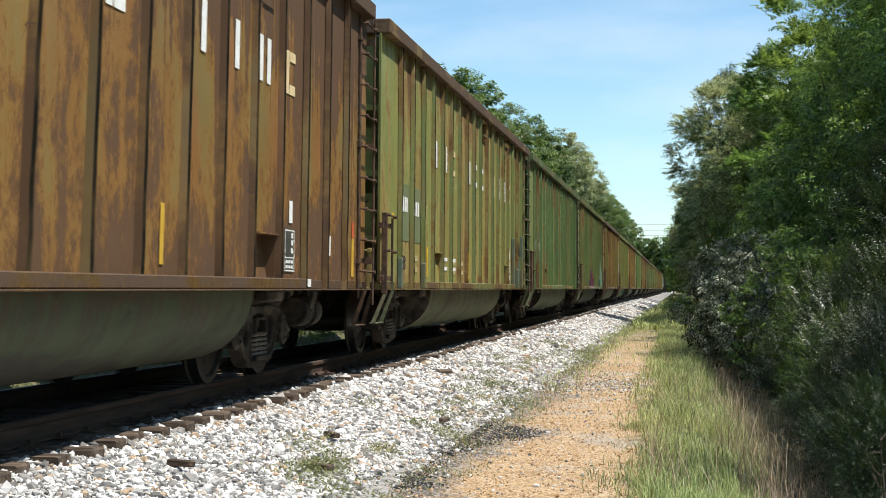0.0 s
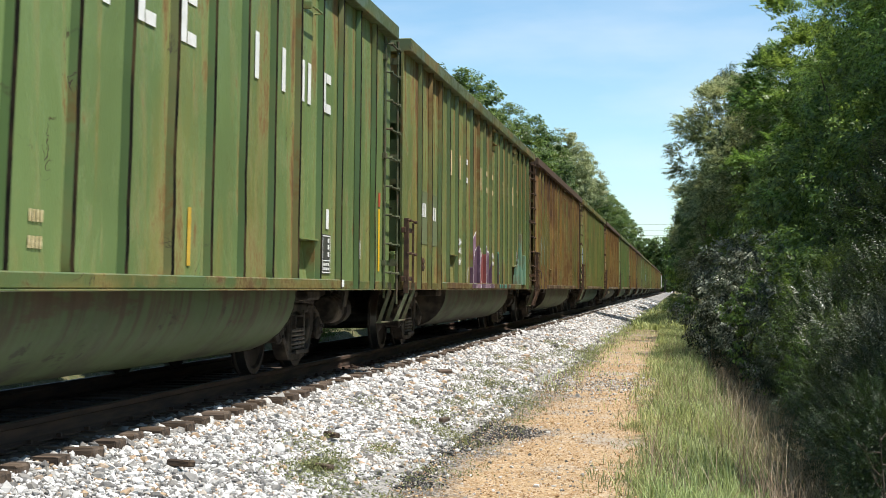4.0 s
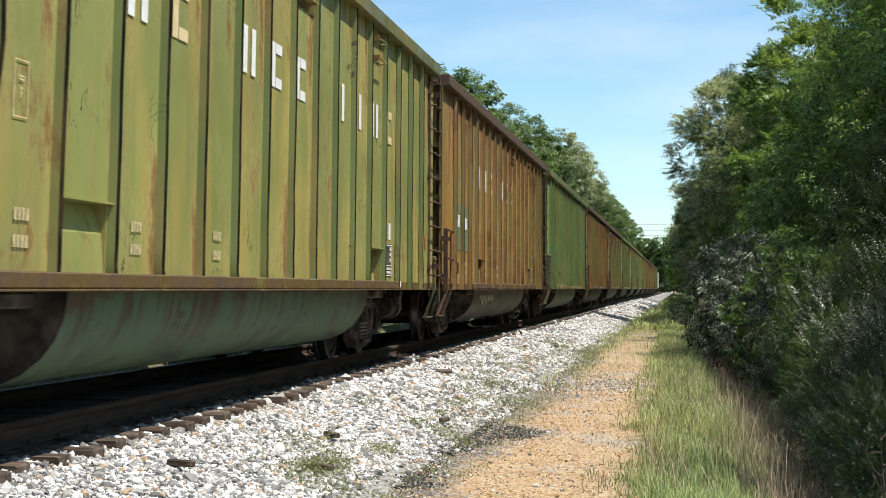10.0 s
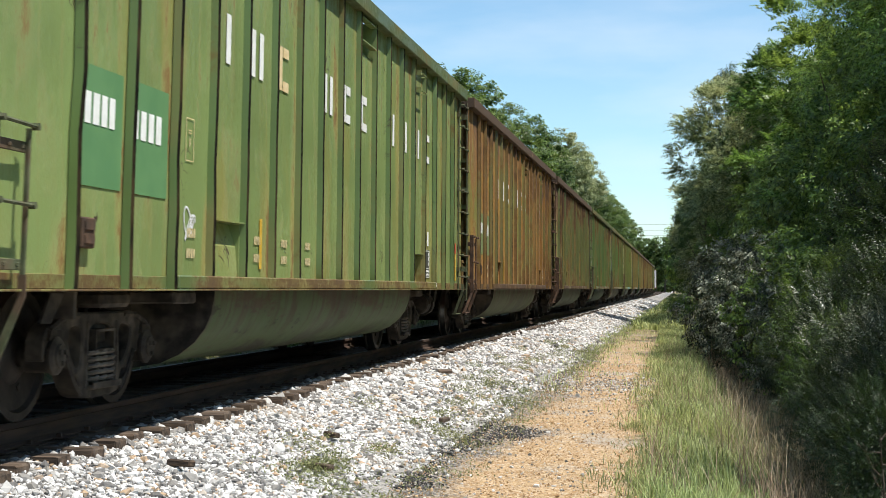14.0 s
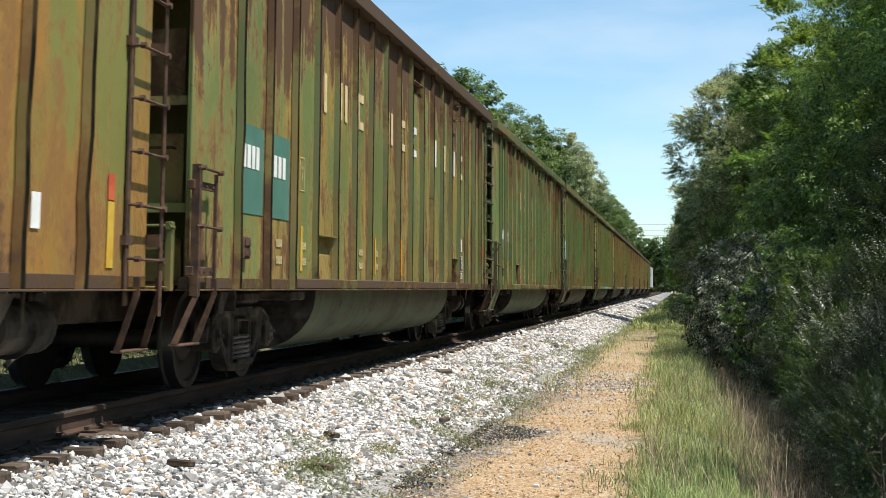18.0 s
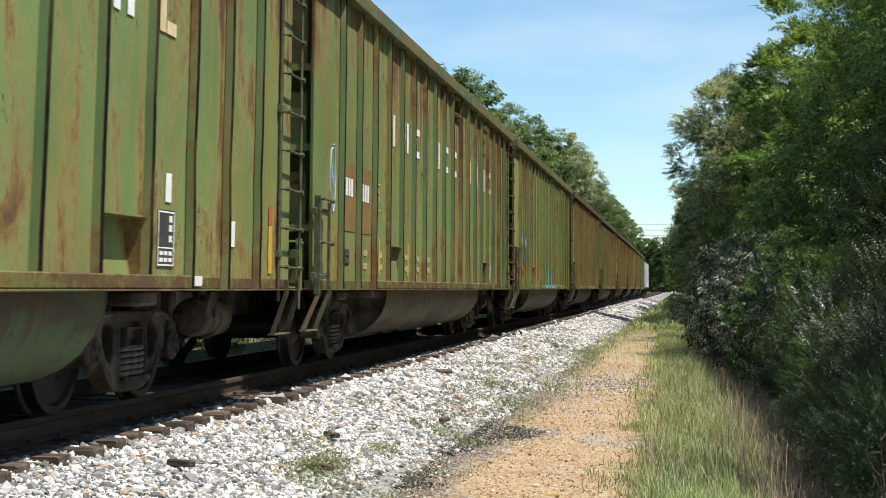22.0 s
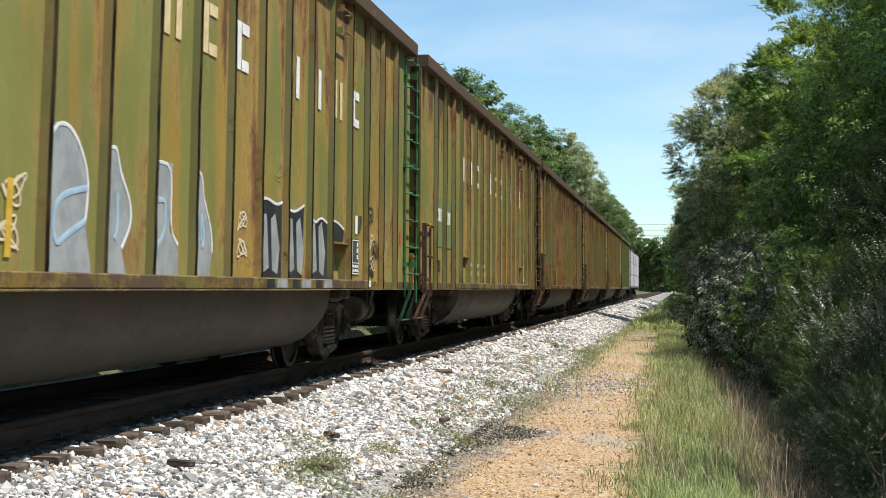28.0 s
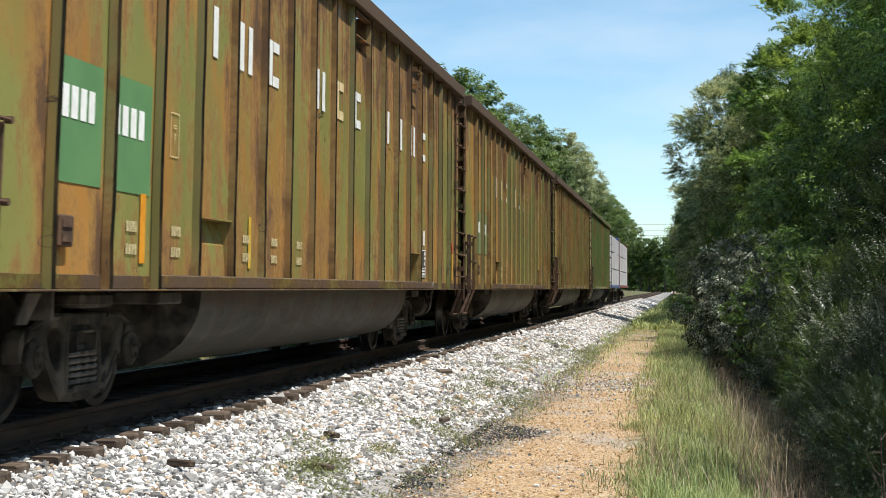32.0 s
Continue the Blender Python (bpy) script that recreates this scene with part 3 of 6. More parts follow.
# pockets let into the side
POCKET = Solid().add(
    [(-0.010, 0.06, 0.0), (-0.010, PITCH - 0.05, 0.0), (-0.032, PITCH - 0.05, 0.26), (-0.032, 0.06, 0.26), (-0.10, PITCH - 0.05, 0.46), (-0.10, 0.06, 0.46)], [(0, 1, 2, 3), (3, 2, 4, 5)]).box(-0.21, 0.045, 0.03, PITCH - 0.03, 0.462, 0.476).box(-0.20, 0.0, 0.050, 0.062, 0, 0.46).box(-0.20, 0.0, PITCH - 0.055, PITCH - 0.043, 0, 0.46).mesh("jacking_pocket", [M_RUSTIRON])
POCKET2 = Solid().add(
    [(-0.08, 0.06, 0.0), (-0.08, PITCH - 0.05, 0.0), (-0.145, PITCH - 0.05, 0.40), (-0.145, 0.06, 0.40)], [(0, 1, 2, 3)]).box(-0.15, 0.035, 0.03, PITCH - 0.03, 0.405, 0.42).box(-0.15, 0.0, 0.055, 0.075, 0, 0.40).box(-0.15, 0.0, PITCH - 0.055, PITCH - 0.035, 0, 0.40).mesh("lift_pocket", [M_RUSTIRON])
RECESS = Solid().box(-0.02, 0.065, 0.05, PITCH - 0.06, 0.40, 0.415).box(-0.02, 0.065, 0.05, PITCH - 0.06, 0.12, 0.135).box(-0.17, -0.155, -0.02, PITCH + 0.02, -0.03, 0.50).box(-0.16, 0.0, 0.05, PITCH - 0.05, -0.012, 0.0).box(-0.16, 0.0, 0.03, 0.045, -0.02, 0.47).box(-0.16, 0.0, PITCH - 0.045, PITCH - 0.03, -0.02, 0.47).mesh("upper_bracket", [M_RUSTIRON])
TOEHOLD = Solid().tube([(0.02, 0.25, 0), (0.11, 0.25, 0), (0.11, 0.65, 0), (0.02, 0.65, 0)], 0.012, 6).box(0.0, 0.10, 0.2, 0.24, -0.02, 0.05).mesh("toe_hold", [M_RUSTIRON])

# ladders and steps
RUNG = Solid().tube([(1.535, BODY - 0.46, 0.012), (1.60, BODY - 0.44, 0.004), (1.60, BODY + 0.05, 0)], 0.0125, 6).tube([(1.59, BODY + 0.03, 0), (1.635, BODY + 0.03, 0)], 0.026, 6).tube([(1.585, BODY - 0.45, 0.006), (1.625, BODY - 0.45, 0.006)], 0.024, 6).mesh("rung", [M_RUSTIRON], True)
so = Solid().tube([(1.60, BODY + 0.03, 0.72), (1.602, BODY + 0.033, 2.0), (1.598, BODY + 0.028, 3.1), (1.60, BODY + 0.03, 4.23)], 0.016, 6).box(1.515, 1.535, BODY - 0.485, BODY - 0.425, 0.80, 4.22, 0, 0.004)
for z in (1.22, 2.62, 3.92):
    so.box(1.50, 1.61, BODY - 0.02, BODY + 0.015, z, z + 0.09).box(1.50, 1.545, BODY - 0.52, BODY - 0.39, z, z + 0.07)
LADDER = so.mesh("side_ladder", [M_RUSTIRON])
so = Solid().box(1.535, 1.60, -0.06, -0.048, 0.86, 1.90, 0, 0.003).box(1.592, 1.604, -0.06, -0.005, 0.86, 1.90, 0, 0.003).box(1.57, 1.60, 0.40, 0.425, 0.86, 1.85, 0, 0.004)
for z in (1.02, 1.70):
    so.box(1.50, 1.565, -0.075, 0.0, z, z + 0.075, 0, 0.006).box(1.555, 1.572, -0.05, 0.42, z + 0.005, z + 0.07, 0, 0.004)
    for y in (-0.03, 0.18, 0.36):
        so.box(1.572, 1.612 if y < 0.1 else 1.584, y - 0.014, y + 0.014, z + 0.024, z + 0.052, 0, 0.005)
GRABRUNG = Solid().tube([(1.585, -0.062, 0.012), (1.62, -0.02, 0.01), (1.62, 0.43, 0), (1.59, 0.45, 0)], 0.0125, 6).tube([(1.60, 0.435, 0), (1.64, 0.435, 0)], 0.024, 6).tube([(1.60, -0.02, 0.01), (1.64, -0.02, 0.01)], 0.022, 6).mesh("rung", [M_RUSTIRON])
GRAB = so.mesh("grab_ladder", [M_RUSTIRON])
so = Solid()
for y, lean in ((-0.05, 0.10), (0.40, 0.03)):
    so.add([(1.565, y - 0.002, 1.00), (1.612, y - 0.002, 1.00), (1.612, y + 0.012, 1.00), (1.565, y + 0.012, 1.00), (1.565, y - 0.002, 0.87), (1.612, y - 0.002, 0.87), (1.612, y + 0.012, 0.87), (1.565, y + 0.012, 0.87), (1.425, y - lean, 0.49), (1.475, y - lean, 0.49), (1.475, y - lean + 0.015, 0.48), (1.425, y - lean + 0.015, 0.48)],
           [(0, 1, 2, 3), (8, 11, 10, 9)] + [(k + i, k + 4 + i, k + 4 + (i + 1) % 4, k + (i + 1) % 4) for k in (0, 4) for i in range(4)])
so.box(1.405, 1.490, -0.15, 0.385, 0.470, 0.488, 0, 0.006)
STEP = so.mesh("stirrup_step", [M_RUSTIRON])
ENDGRAB = Solid().tube([(0.55, 0, 0), (0.55, -0.09, 0), (1.30, -0.09, 0), (1.30, 0, 0)], 0.0125, 6).mesh("end_grab_iron", [M_RUSTIRON])
so = Solid().box(1.37, 1.43, -0.19, -0.13, -0.32, 0.22, 0, 0.006).box(-0.3, 1.37, -0.12, -0.05, 0.0, 0.065, 0, 0.006).box(-0.3, 1.37, -0.04, -0.025, -0.24, -0.03).box(0.4, 0.44, -0.16, -0.03, -0.28, 0.10)
so.tube([(-0.3, -0.18, 0.19), (1.36, -0.18, 0.19), (1.45, -0.18, 0.17)], 0.014, 6).tube([(-0.3, -0.18, -0.29), (1.40, -0.18, -0.29)], 0.014, 6).tube([(1.40, -0.21, 0.18), (1.40, -0.12, 0.18)], 0.026, 6)
ENDSTEP = so.mesh("end_platform", [M_RUSTIRON])
HANGER = Solid().prism([(0.0, 0.89), (0.22, 0.89), (0.02, 0.70), (-0.14, 0.70)], "x", 1.36, 1.38).mesh("hanger_plate", [M_STEELDARK])
TANK = Solid().tube([(0.98, v, 0.66) for v in (0.0, 0.02, 0.34, 0.345, 0.385, 0.39, 0.72, 0.78, 0.80)], [0.15, 0.170, 0.172, 0.205, 0.205, 0.178, 0.178, 0.13, 0.05], 20).mesh("air_reservoir", [M_STEELDARK])
TANKSTRAP = Solid().box(0.95, 1.01, 0.14, 0.19, 0.82, 0.93).box(0.95, 1.01, 0.58, 0.63, 0.82, 0.93).tube([(1.155, 0.16, 0.66), (1.16, 0.16, 0.93)], 0.014, 6).mesh("tank_strap", [M_STEELDARK])
RETAINER = Solid().box(0, 0.05, 0, 0.22, 0, 0.2, 0, 0.01).box(0.05, 0.06, 0.03, 0.19, 0.03, 0.08).box(0.05, 0.06, 0.03, 0.19, 0.12, 0.17).mesh("placard_holder", [M_RUSTIRON])
HOSE = Solid().tube([(0.35, -0.15, 0.72), (0.38, -0.35, 0.62), (0.36, -0.45, 0.45), (0.30, -0.62, 0.34)], 0.022, 6).mesh("air_hose", [M_STEELDARK], True)


# trucks
def cut_plate(outer, holes, x0, x1, bevel=0.014):
    """A plate in the y-z plane with rounded holes, x0 to x1 thick, its outer face bevelled."""
    def soften(pts, n=2):
        for _ in range(n):
            pts = [((a[0] * 3 + b[0]) / 4, (a[1] * 3 + b[1]) / 4) if h == 0 else ((a[0] + 3 * b[0]) / 4, (a[1] + 3 * b[1]) / 4) for a, b in zip(pts, pts[1:] + pts[:1]) for h in (0, 1)]
        return pts
    bm = bmesh.new()
    edges = []
    for k, loop in enumerate([outer] + holes):
        vs = [bm.verts.new((x0, y, z)) for y, z in soften(loop, 1 if k == 0 else 2)]
        edges += [bm.edges.new((p, q)) for p, q in zip(vs, vs[1:] + vs[:1])]
    bmesh.ops.triangle_fill(bm, use_beauty=True, edges=edges)
    ext = bmesh.ops.extrude_face_region(bm, geom=bm.faces[:])
    front = [e for e in ext["geom"] if isinstance(e, bmesh.types.BMVert)]
    for p in front:
        p.co.x = x1
    bmesh.ops.recalc_face_normals(bm, faces=bm.faces)
    rim = [e for e in bm.edges if all(abs(p.co.x - x1) < 1e-5 for p in e.verts) and any(abs(f.normal.x) < 0.5 for f in e.link_faces)]
    bmesh.ops.bevel(bm, geom=rim, offset=bevel, segments=1, affect="EDGES", profile=0.5)
    bm.verts.index_update()
    out = [p.co.copy() for p in bm.verts], [[q.index for q in f.verts] for f in bm.faces]
    bm.free()
    return out


def mirrored(half):
    """A loop closed by mirroring its points across y = 0."""
    return half + [(-u, w) for u, w in reversed(half)]


def side_frame_mesh():
    """Cast truck side: arched top member, teardrop windows, spring opening and a dished foot."""
    so = Solid()
    outer = mirrored([(0.30, 0.745), (0.60, 0.755), (0.84, 0.70), (1.03, 0.62), (1.04, 0.43), (0.97, 0.41), (0.95, 0.55), (0.83, 0.57), (0.79, 0.42), (0.70, 0.42), (0.62, 0.36), (0.46, 0.175), (0.32, 0.125), (0.10, 0.115)])
    tear = [(0.62, 0.63), (0.44, 0.66), (0.36, 0.62), (0.355, 0.44), (0.40, 0.33), (0.50, 0.38), (0.60, 0.50)]
    slot = [(0.52, 0.31), (0.43, 0.30), (0.38, 0.215), (0.43, 0.20)]
    nest = [(-0.255, 0.20), (0.255, 0.20), (0.275, 0.42), (0.255, 0.66), (-0.255, 0.66), (-0.275, 0.42)]
    so.add(*cut_plate(outer, [tear, [(-u, w) for u, w in reversed(tear)], slot, [(-u, w) for u, w in reversed(slot)], nest], 0.90, 1.035))
    # raised flanges, seat lip and wear plates
    for s in (-1, 1):
        so.tube([(1.03, s * 0.29, 0.20), (1.035, s * 0.305, 0.42), (1.03, s * 0.285, 0.68)], 0.022, 6)
        so.tube([(1.03, s * 0.66, 0.44), (1.035, s * 0.52, 0.26), (1.03, s * 0.38, 0.155)], 0.024, 6)
        so.tube([(1.03, s * 0.95, 0.64), (1.035, s * 0.72, 0.715), (1.03, s * 0.45, 0.725)], 0.024, 6)
        so.prism([(s * 0.89 - 0.11, 0.565), (s * 0.89 + 0.11, 0.565), (s * 0.89 + 0.085, 0.635), (s * 0.89 - 0.085, 0.635)], "x", 0.89, 1.06)
    so.box(0.88, 1.10, -0.27, 0.27, 0.185, 0.215, 0, 0.008).box(1.085, 1.10, -0.27, 0.27, 0.205, 0.235)
    # bolster end: an open box above the springs
    so.box(0.90, 1.07, -0.19, 0.19, 0.455, 0.475).box(0.90, 1.07, -0.19, 0.19, 0.60, 0.62).box(0.90, 1.07, -0.19, -0.165, 0.475, 0.60).box(0.90, 1.07, 0.165, 0.19, 0.475, 0.60).box(0.96, 0.98, -0.17, 0.17, 0.475, 0.60)
    return so.mesh("side_frame", [M_STEELDARK], True)


def bearing_mesh():
    so = Solid().lathe([(0.86, 0.12), (1.03, 0.12), (1.045, 0.135), (1.07, 0.135), (1.085, 0.115), (1.09, 0.085), (1.105, 0.08), (1.108, 0.02)], 18)
    for q in range(3):
        a = 2.094 * q + 0.5
        so.box(1.10, 1.125, 0.05 * math.cos(a) - 0.016, 0.05 * math.cos(a) + 0.016, 0.05 * math.sin(a) - 0.016, 0.05 * math.sin(a) + 0.016)
    return so.mesh("bearing_cap", [M_STEELDARK], True)


def spring_mesh():
    so = Solid()
    pts = [(0.062 * math.cos(a), 0.062 * math.sin(a), 0.24 * a / (2 * math.pi * 5)) for a in [2 * math.pi * i / 12 for i in range(61)]]
    return so.tube(pts, 0.017, 5).mesh("coil_spring", [M_SPRING], True)


SFRAME, BEARING, SPRING = side_frame_mesh(), bearing_mesh(), spring_mesh()
BOLSTER = Solid().box(-1.0, 1.0, -0.19, 0.19, 0.50, 0.72, 0, 0.03).box(-0.9, 0.9, -0.66, -0.56, 0.36, 0.46).box(-0.9, 0.9, 0.56, 0.66, 0.36, 0.46).mesh("truck_bolster", [M_STEELDARK])
so = Solid()
for s in (-1, 1):
    so.lathe([(s * 0.665, 0.10), (s * 0.665, 0.40), (s * 0.668, 0.483), (s * 0.690, 0.483), (s * 0.705, 0.460), (s * 0.800, 0.452), (s * 0.803, 0.395), (s * 0.770, 0.375), (s * 0.745, 0.20), (s * 0.79, 0.145), (s * 0.80, 0.09)], 40)
so.lathe([(-1.02, 0.075), (-0.80, 0.085), (0.80, 0.085), (1.02, 0.075)], 14)
ring = 40
so.mi = [1 if (i % (10 * ring + 2)) // ring in (4,) and i < 2 * (10 * ring + 2) else 0 for i in range(len(so.mi))]
for s in (-1, 1):
    for a in (0.4, 2.5, 4.6):
        so.box(s * 0.757 - 0.004, s * 0.757 + 0.004, 0.24 * math.cos(a) - 0.02, 0.24 * math.cos(a) + 0.02, 0.24 * math.sin(a) - 0.02, 0.24 * math.sin(a) + 0.02)
WHEELSET = so.mesh("wheelset", [M_WHEEL, M_TREAD], True)

M_DULL = grainy("worn_stencil", (0.36, 0.30, 0.14), (0.60, 0.50, 0.28), 30, 0.7)
M_BLACKFILM = grainy("dark_patch_film", (0.04, 0.042, 0.035), (0.075, 0.075, 0.06), 6, 0.6)
M_GREYFILM = grainy("grey_patch_film", (0.20, 0.21, 0.18), (0.27, 0.27, 0.23), 6, 0.6)
# stencilled blocks, stripes and decals, all thin raised film
def film(name, w, h, mat, t=0.0015):
    return Solid().box(0, t, 0, w, 0, h).mesh(name, [mat])


def strokes(name, bars, mat):
    so = Solid()
    for y0, y1, z0, z1 in bars:
        so.box(0, 0.0015, y0, y1, z0, z1)
    return so.mesh(name, [mat])


LET = {c: [strokes("stencil_block", b, m) for m in (M_WHITE, M_CREAM)] for c, b in {
    "wide": [(0.0, 0.13, 0.0, 0.43), (0.27, 0.40, 0.0, 0.43)], "slim": [(0.0, 0.13, 0.0, 0.43)], "part": [(0.0, 0.13, 0.0, 0.43), (0.15, 0.37, 0.0, 0.10), (0.15, 0.37, 0.33, 0.43)]}.items()}
MARK = strokes("marking_bar", [(0.02, 0.12, 0, 0.21), (0.16, 0.27, 0, 0.21), (0.31, 0.41, 0, 0.21), (0.45, 0.55, 0, 0.21)], M_WHITE)
NUMB = strokes("marking_bar", [(0.02, 0.06, 0, 0.21), (0.11, 0.22, 0, 0.21), (0.27, 0.38, 0, 0.21), (0.43, 0.54, 0, 0.21)], M_WHITE)
PATCHES = {q: film("repainted_patch", PITCH - 0.17, 0.80, m, 0.002) for q, m in M_PATCH.items()}
STRIPE = film("reflector_stripe", 0.085, 0.46, M_YELLOW)
STRIPE_OLD = film("reflector_stripe", 0.085, 0.46, M_OLDYELLOW)
STRIPE_ORANGE = film("reflector_stripe", 0.11, 0.50, M_AMBER)
SMALLBARS = strokes("stencil_mark", [(0.055 * i, 0.055 * i + 0.040, z, z + 0.075) for i in range(4) for z in (0, 0.16)], M_DULL)
WSMALLBARS = strokes("stencil_mark", [(0, 0.36, 0, 0.06), (0, 0.36, 0.15, 0.21)], M_WHITE)
WTEXT = strokes("stencil_mark", [(0, 0.30, 0, 0.022), (0, 0.22, 0.055, 0.077)], M_WHITE)
BOXMARK = strokes("stencil_outline", [(0, 0.20, 0, 0.007), (0, 0.20, 0.335, 0.342), (0, 0.007, 0.007, 0.335), (0.193, 0.20, 0.007, 0.335), (0.06, 0.14, 0.22, 0.228), (0.06, 0.14, 0.24, 0.248), (0.09, 0.10, 0.11, 0.18), (0.10, 0.12, 0.17, 0.18), (0.10, 0.115, 0.14, 0.15)], M_CREAM)
PLACARD = strokes("data_plate", [(0, 0.13, 0.0, 0.22)], M_WHITE)
PANELSTENCIL = strokes("data_stencil", [(0, 0.36, 0, 0.012), (0, 0.36, 0.398, 0.41), (0, 0.012, 0, 0.41), (0.348, 0.36, 0, 0.41), (0, 0.36, 0.13, 0.14)] + [(0.04 + 0.10 * i, 0.115 + 0.10 * i, z, z + h) for i in range(3) for z, h in ((0.03, 0.03), (0.08, 0.03))] + [(0.24, 0.31, z, z + 0.05) for z in (0.18, 0.26, 0.33)], M_WHITE)
GREYFILM = film("dark_backing", 0.38, 0.43, M_BLACKFILM, 0.0015)
GREYPATCH = film("painted_out_mark", 0.26, 0.22, M_GREYFILM, 0.0015)
DECAL = film("orange_decal", 0.12, 0.18, M_ORANGE)
TALLSTRIPE = film("reflector_stripe", 0.10, 0.80, M_YELLOW)
ENDSTRIPE = film("reflector_stripe", 0.12, 0.45, M_OLDYELLOW)
TAG = film("end_plate_tag", 0.18, 0.08, M_WHITE, 0.01)

GREEN, OLIVE, LIME, OCHRE, OLD = (0.138, 0.178, 0.056), (0.170, 0.178, 0.048), (0.190, 0.212, 0.060), (0.240, 0.160, 0.040), (0.205, 0.178, 0.050)
RUST, BROWN, UMBER = (0.175, 0.088, 0.020), (0.082, 0.040, 0.016), (0.068, 0.039, 0.021)
# base, tint, ochre, rust, brown, belly, belly grime, patch, spray, words
CARS = {
    -1: ((0.165, 0.125, 0.042), (0.20, 0.10, 0.034), 0.70, 0.95, 1.08, (0.10, 0.13, 0.06), 0.5, None, None, "rust-eaten gondola car, brown scale over old olive paint"),
    0: (LIME, OLD, 0.35, 0.36, 0.22, (0.17, 0.20, 0.09), 0.15, "slate", None, "light olive-green gondola car with slate patches and rust runs"),
    1: ((0.118, 0.178, 0.058), (0.150, 0.180, 0.055), 0.25, 0.20, 0.14, (0.13, 0.19, 0.08), 0.15, "slate", None, "clean mid-green gondola car with a slate patch"),
    2: (GREEN, OLIVE, 0.30, 0.38, 0.12, (0.12, 0.17, 0.08), 0.4, "slate", "purple", "green gondola car sprayed with purple and turquoise graffiti"),
    3: (OLIVE, (0.285, 0.185, 0.045), 0.60, 0.62, 0.50, (0.17, 0.20, 0.08), 0.2, "slate", None, "ochre gondola car bleached from green, rust along its sill"),
    4: (LIME, (0.27, 0.25, 0.07), 0.40, 0.26, 0.10, (0.13, 0.23, 0.13), 0.2, "green", None, "yellow-green gondola car with bright green patches"),
    5: (OLD, (0.295, 0.172, 0.040), 0.78, 0.62, 0.36, (0.13, 0.15, 0.08), 0.6, "slate", None, "ochre-brown gondola car with a grey-green patch"),
    6: ((0.148, 0.208, 0.064), LIME, 0.22, 0.15, 0.05, (0.13, 0.19, 0.08), 0.2, "green", None, "fresh green gondola car with few rust runs"),
    7: (OLIVE, (0.30, 0.160, 0.036), 0.76, 0.66, 0.34, (0.14, 0.18, 0.08), 0.2, "olive", None, "olive and ochre gondola car with rusty panels"),
    8: (GREEN, (0.25, 0.20, 0.050), 0.34, 0.50, 0.78, (0.12, 0.17, 0.08), 0.3, "teal", None, "green gondola car with brown rust blotches and a teal patch"),
    9: ((0.134, 0.190, 0.060), (0.165, 0.19, 0.055), 0.25, 0.36, 0.42, (0.13, 0.19, 0.08), 0.25, "slate", None, "green gondola car with rust along the ribs"),
    10: ((0.140, 0.192, 0.060), OLIVE, 0.40, 0.40, 0.36, (0.17, 0.155, 0.08), 0.45, "brown", None, "green gondola car with brown patches and a soiled belly"),
    11: (LIME, OLIVE, 0.40, 0.22, 0.12, (0.14, 0.15, 0.08), 0.5, "teal", "cyan", "olive-green gondola car with cyan graffiti and blue-green patches"),
    12: (OLIVE, (0.265, 0.190, 0.042), 0.54, 0.36, 0.34, (0.09, 0.085, 0.06), 0.9, "olive", "silver", "olive and rust gondola car with silver graffiti"),
    13: (OLIVE, (0.255, 0.185, 0.044), 0.48, 0.36, 0.40, (0.13, 0.13, 0.09), 0.7, "olive", None, "olive gondola car with ochre rust streaks"),
    14: (OLIVE, (0.29, 0.15, 0.036), 0.60, 0.58, 0.50, (0.13, 0.13, 0.10), 0.8, "green", None, "rust-brown gondola car with fresh green patches"),
    15: (OLIVE, (0.28, 0.165, 0.038), 0.54, 0.48, 0.42, (0.14, 0.14, 0.09), 0.7, "olive", None, "olive gondola car streaked with ochre rust"),
    16: (OLIVE, OCHRE, 0.5, 0.45, 0.15, (0.13, 0.15, 0.08), 0.5, "slate", None, "dull green gondola car under a rusty top edge"),
    17: (GREEN, OLIVE, 0.30, 0.25, 0.12, (0.13, 0.16, 0.09), 0.4, "slate", None, "dark green gondola car before the flat cars"),
}
# reflector stripes: place counted in panels, and kind
STRIPES = {-1: ((10.5, "old"), (2.4, "old")), 0: ((2.5, "new"), (7.4, "new"), (9.4, "new"), (11.3, "old"), (13.2, "old")), 1: ((2.4, "new"), (4.6, "old"), (9.5, "old")),
           5: ((10.4, "old"), (14.72, "old")), 6: ((4.6, "old"),), 7: ((9.4, "orange"), (4.6, "old")), 8: ((6.4, "old"), (8.3, "orange"), (2.4, "old")), 10: ((2.4, "old"), (4.6, "old")),
           11: ((-0.46, "orange"), (1.72, "orange"), (4.68, "orange"), (6.5, "old"), (13.4, "orange")), 12: ((4.5, "old"),), 13: ((10.5, "orange"),), 14: ((1.70, "orange"), (4.6, "old")), 15: ((2.4, "old"),)}
CHORD = {n: (c[2] + c[3] > 0.8) for n, c in CARS.items()}


M_SLATEPLATE = grainy("slate_primer", (0.080, 0.115, 0.085), (0.115, 0.150, 0.108), 4, 0.6, c=(0.13, 0.13, 0.07), cscale=1.6)
M_TEALPLATE = grainy("turquoise_primer", (0.13, 0.25, 0.175), (0.17, 0.30, 0.21), 4, 0.6, c=(0.16, 0.16, 0.10), cscale=2.0)


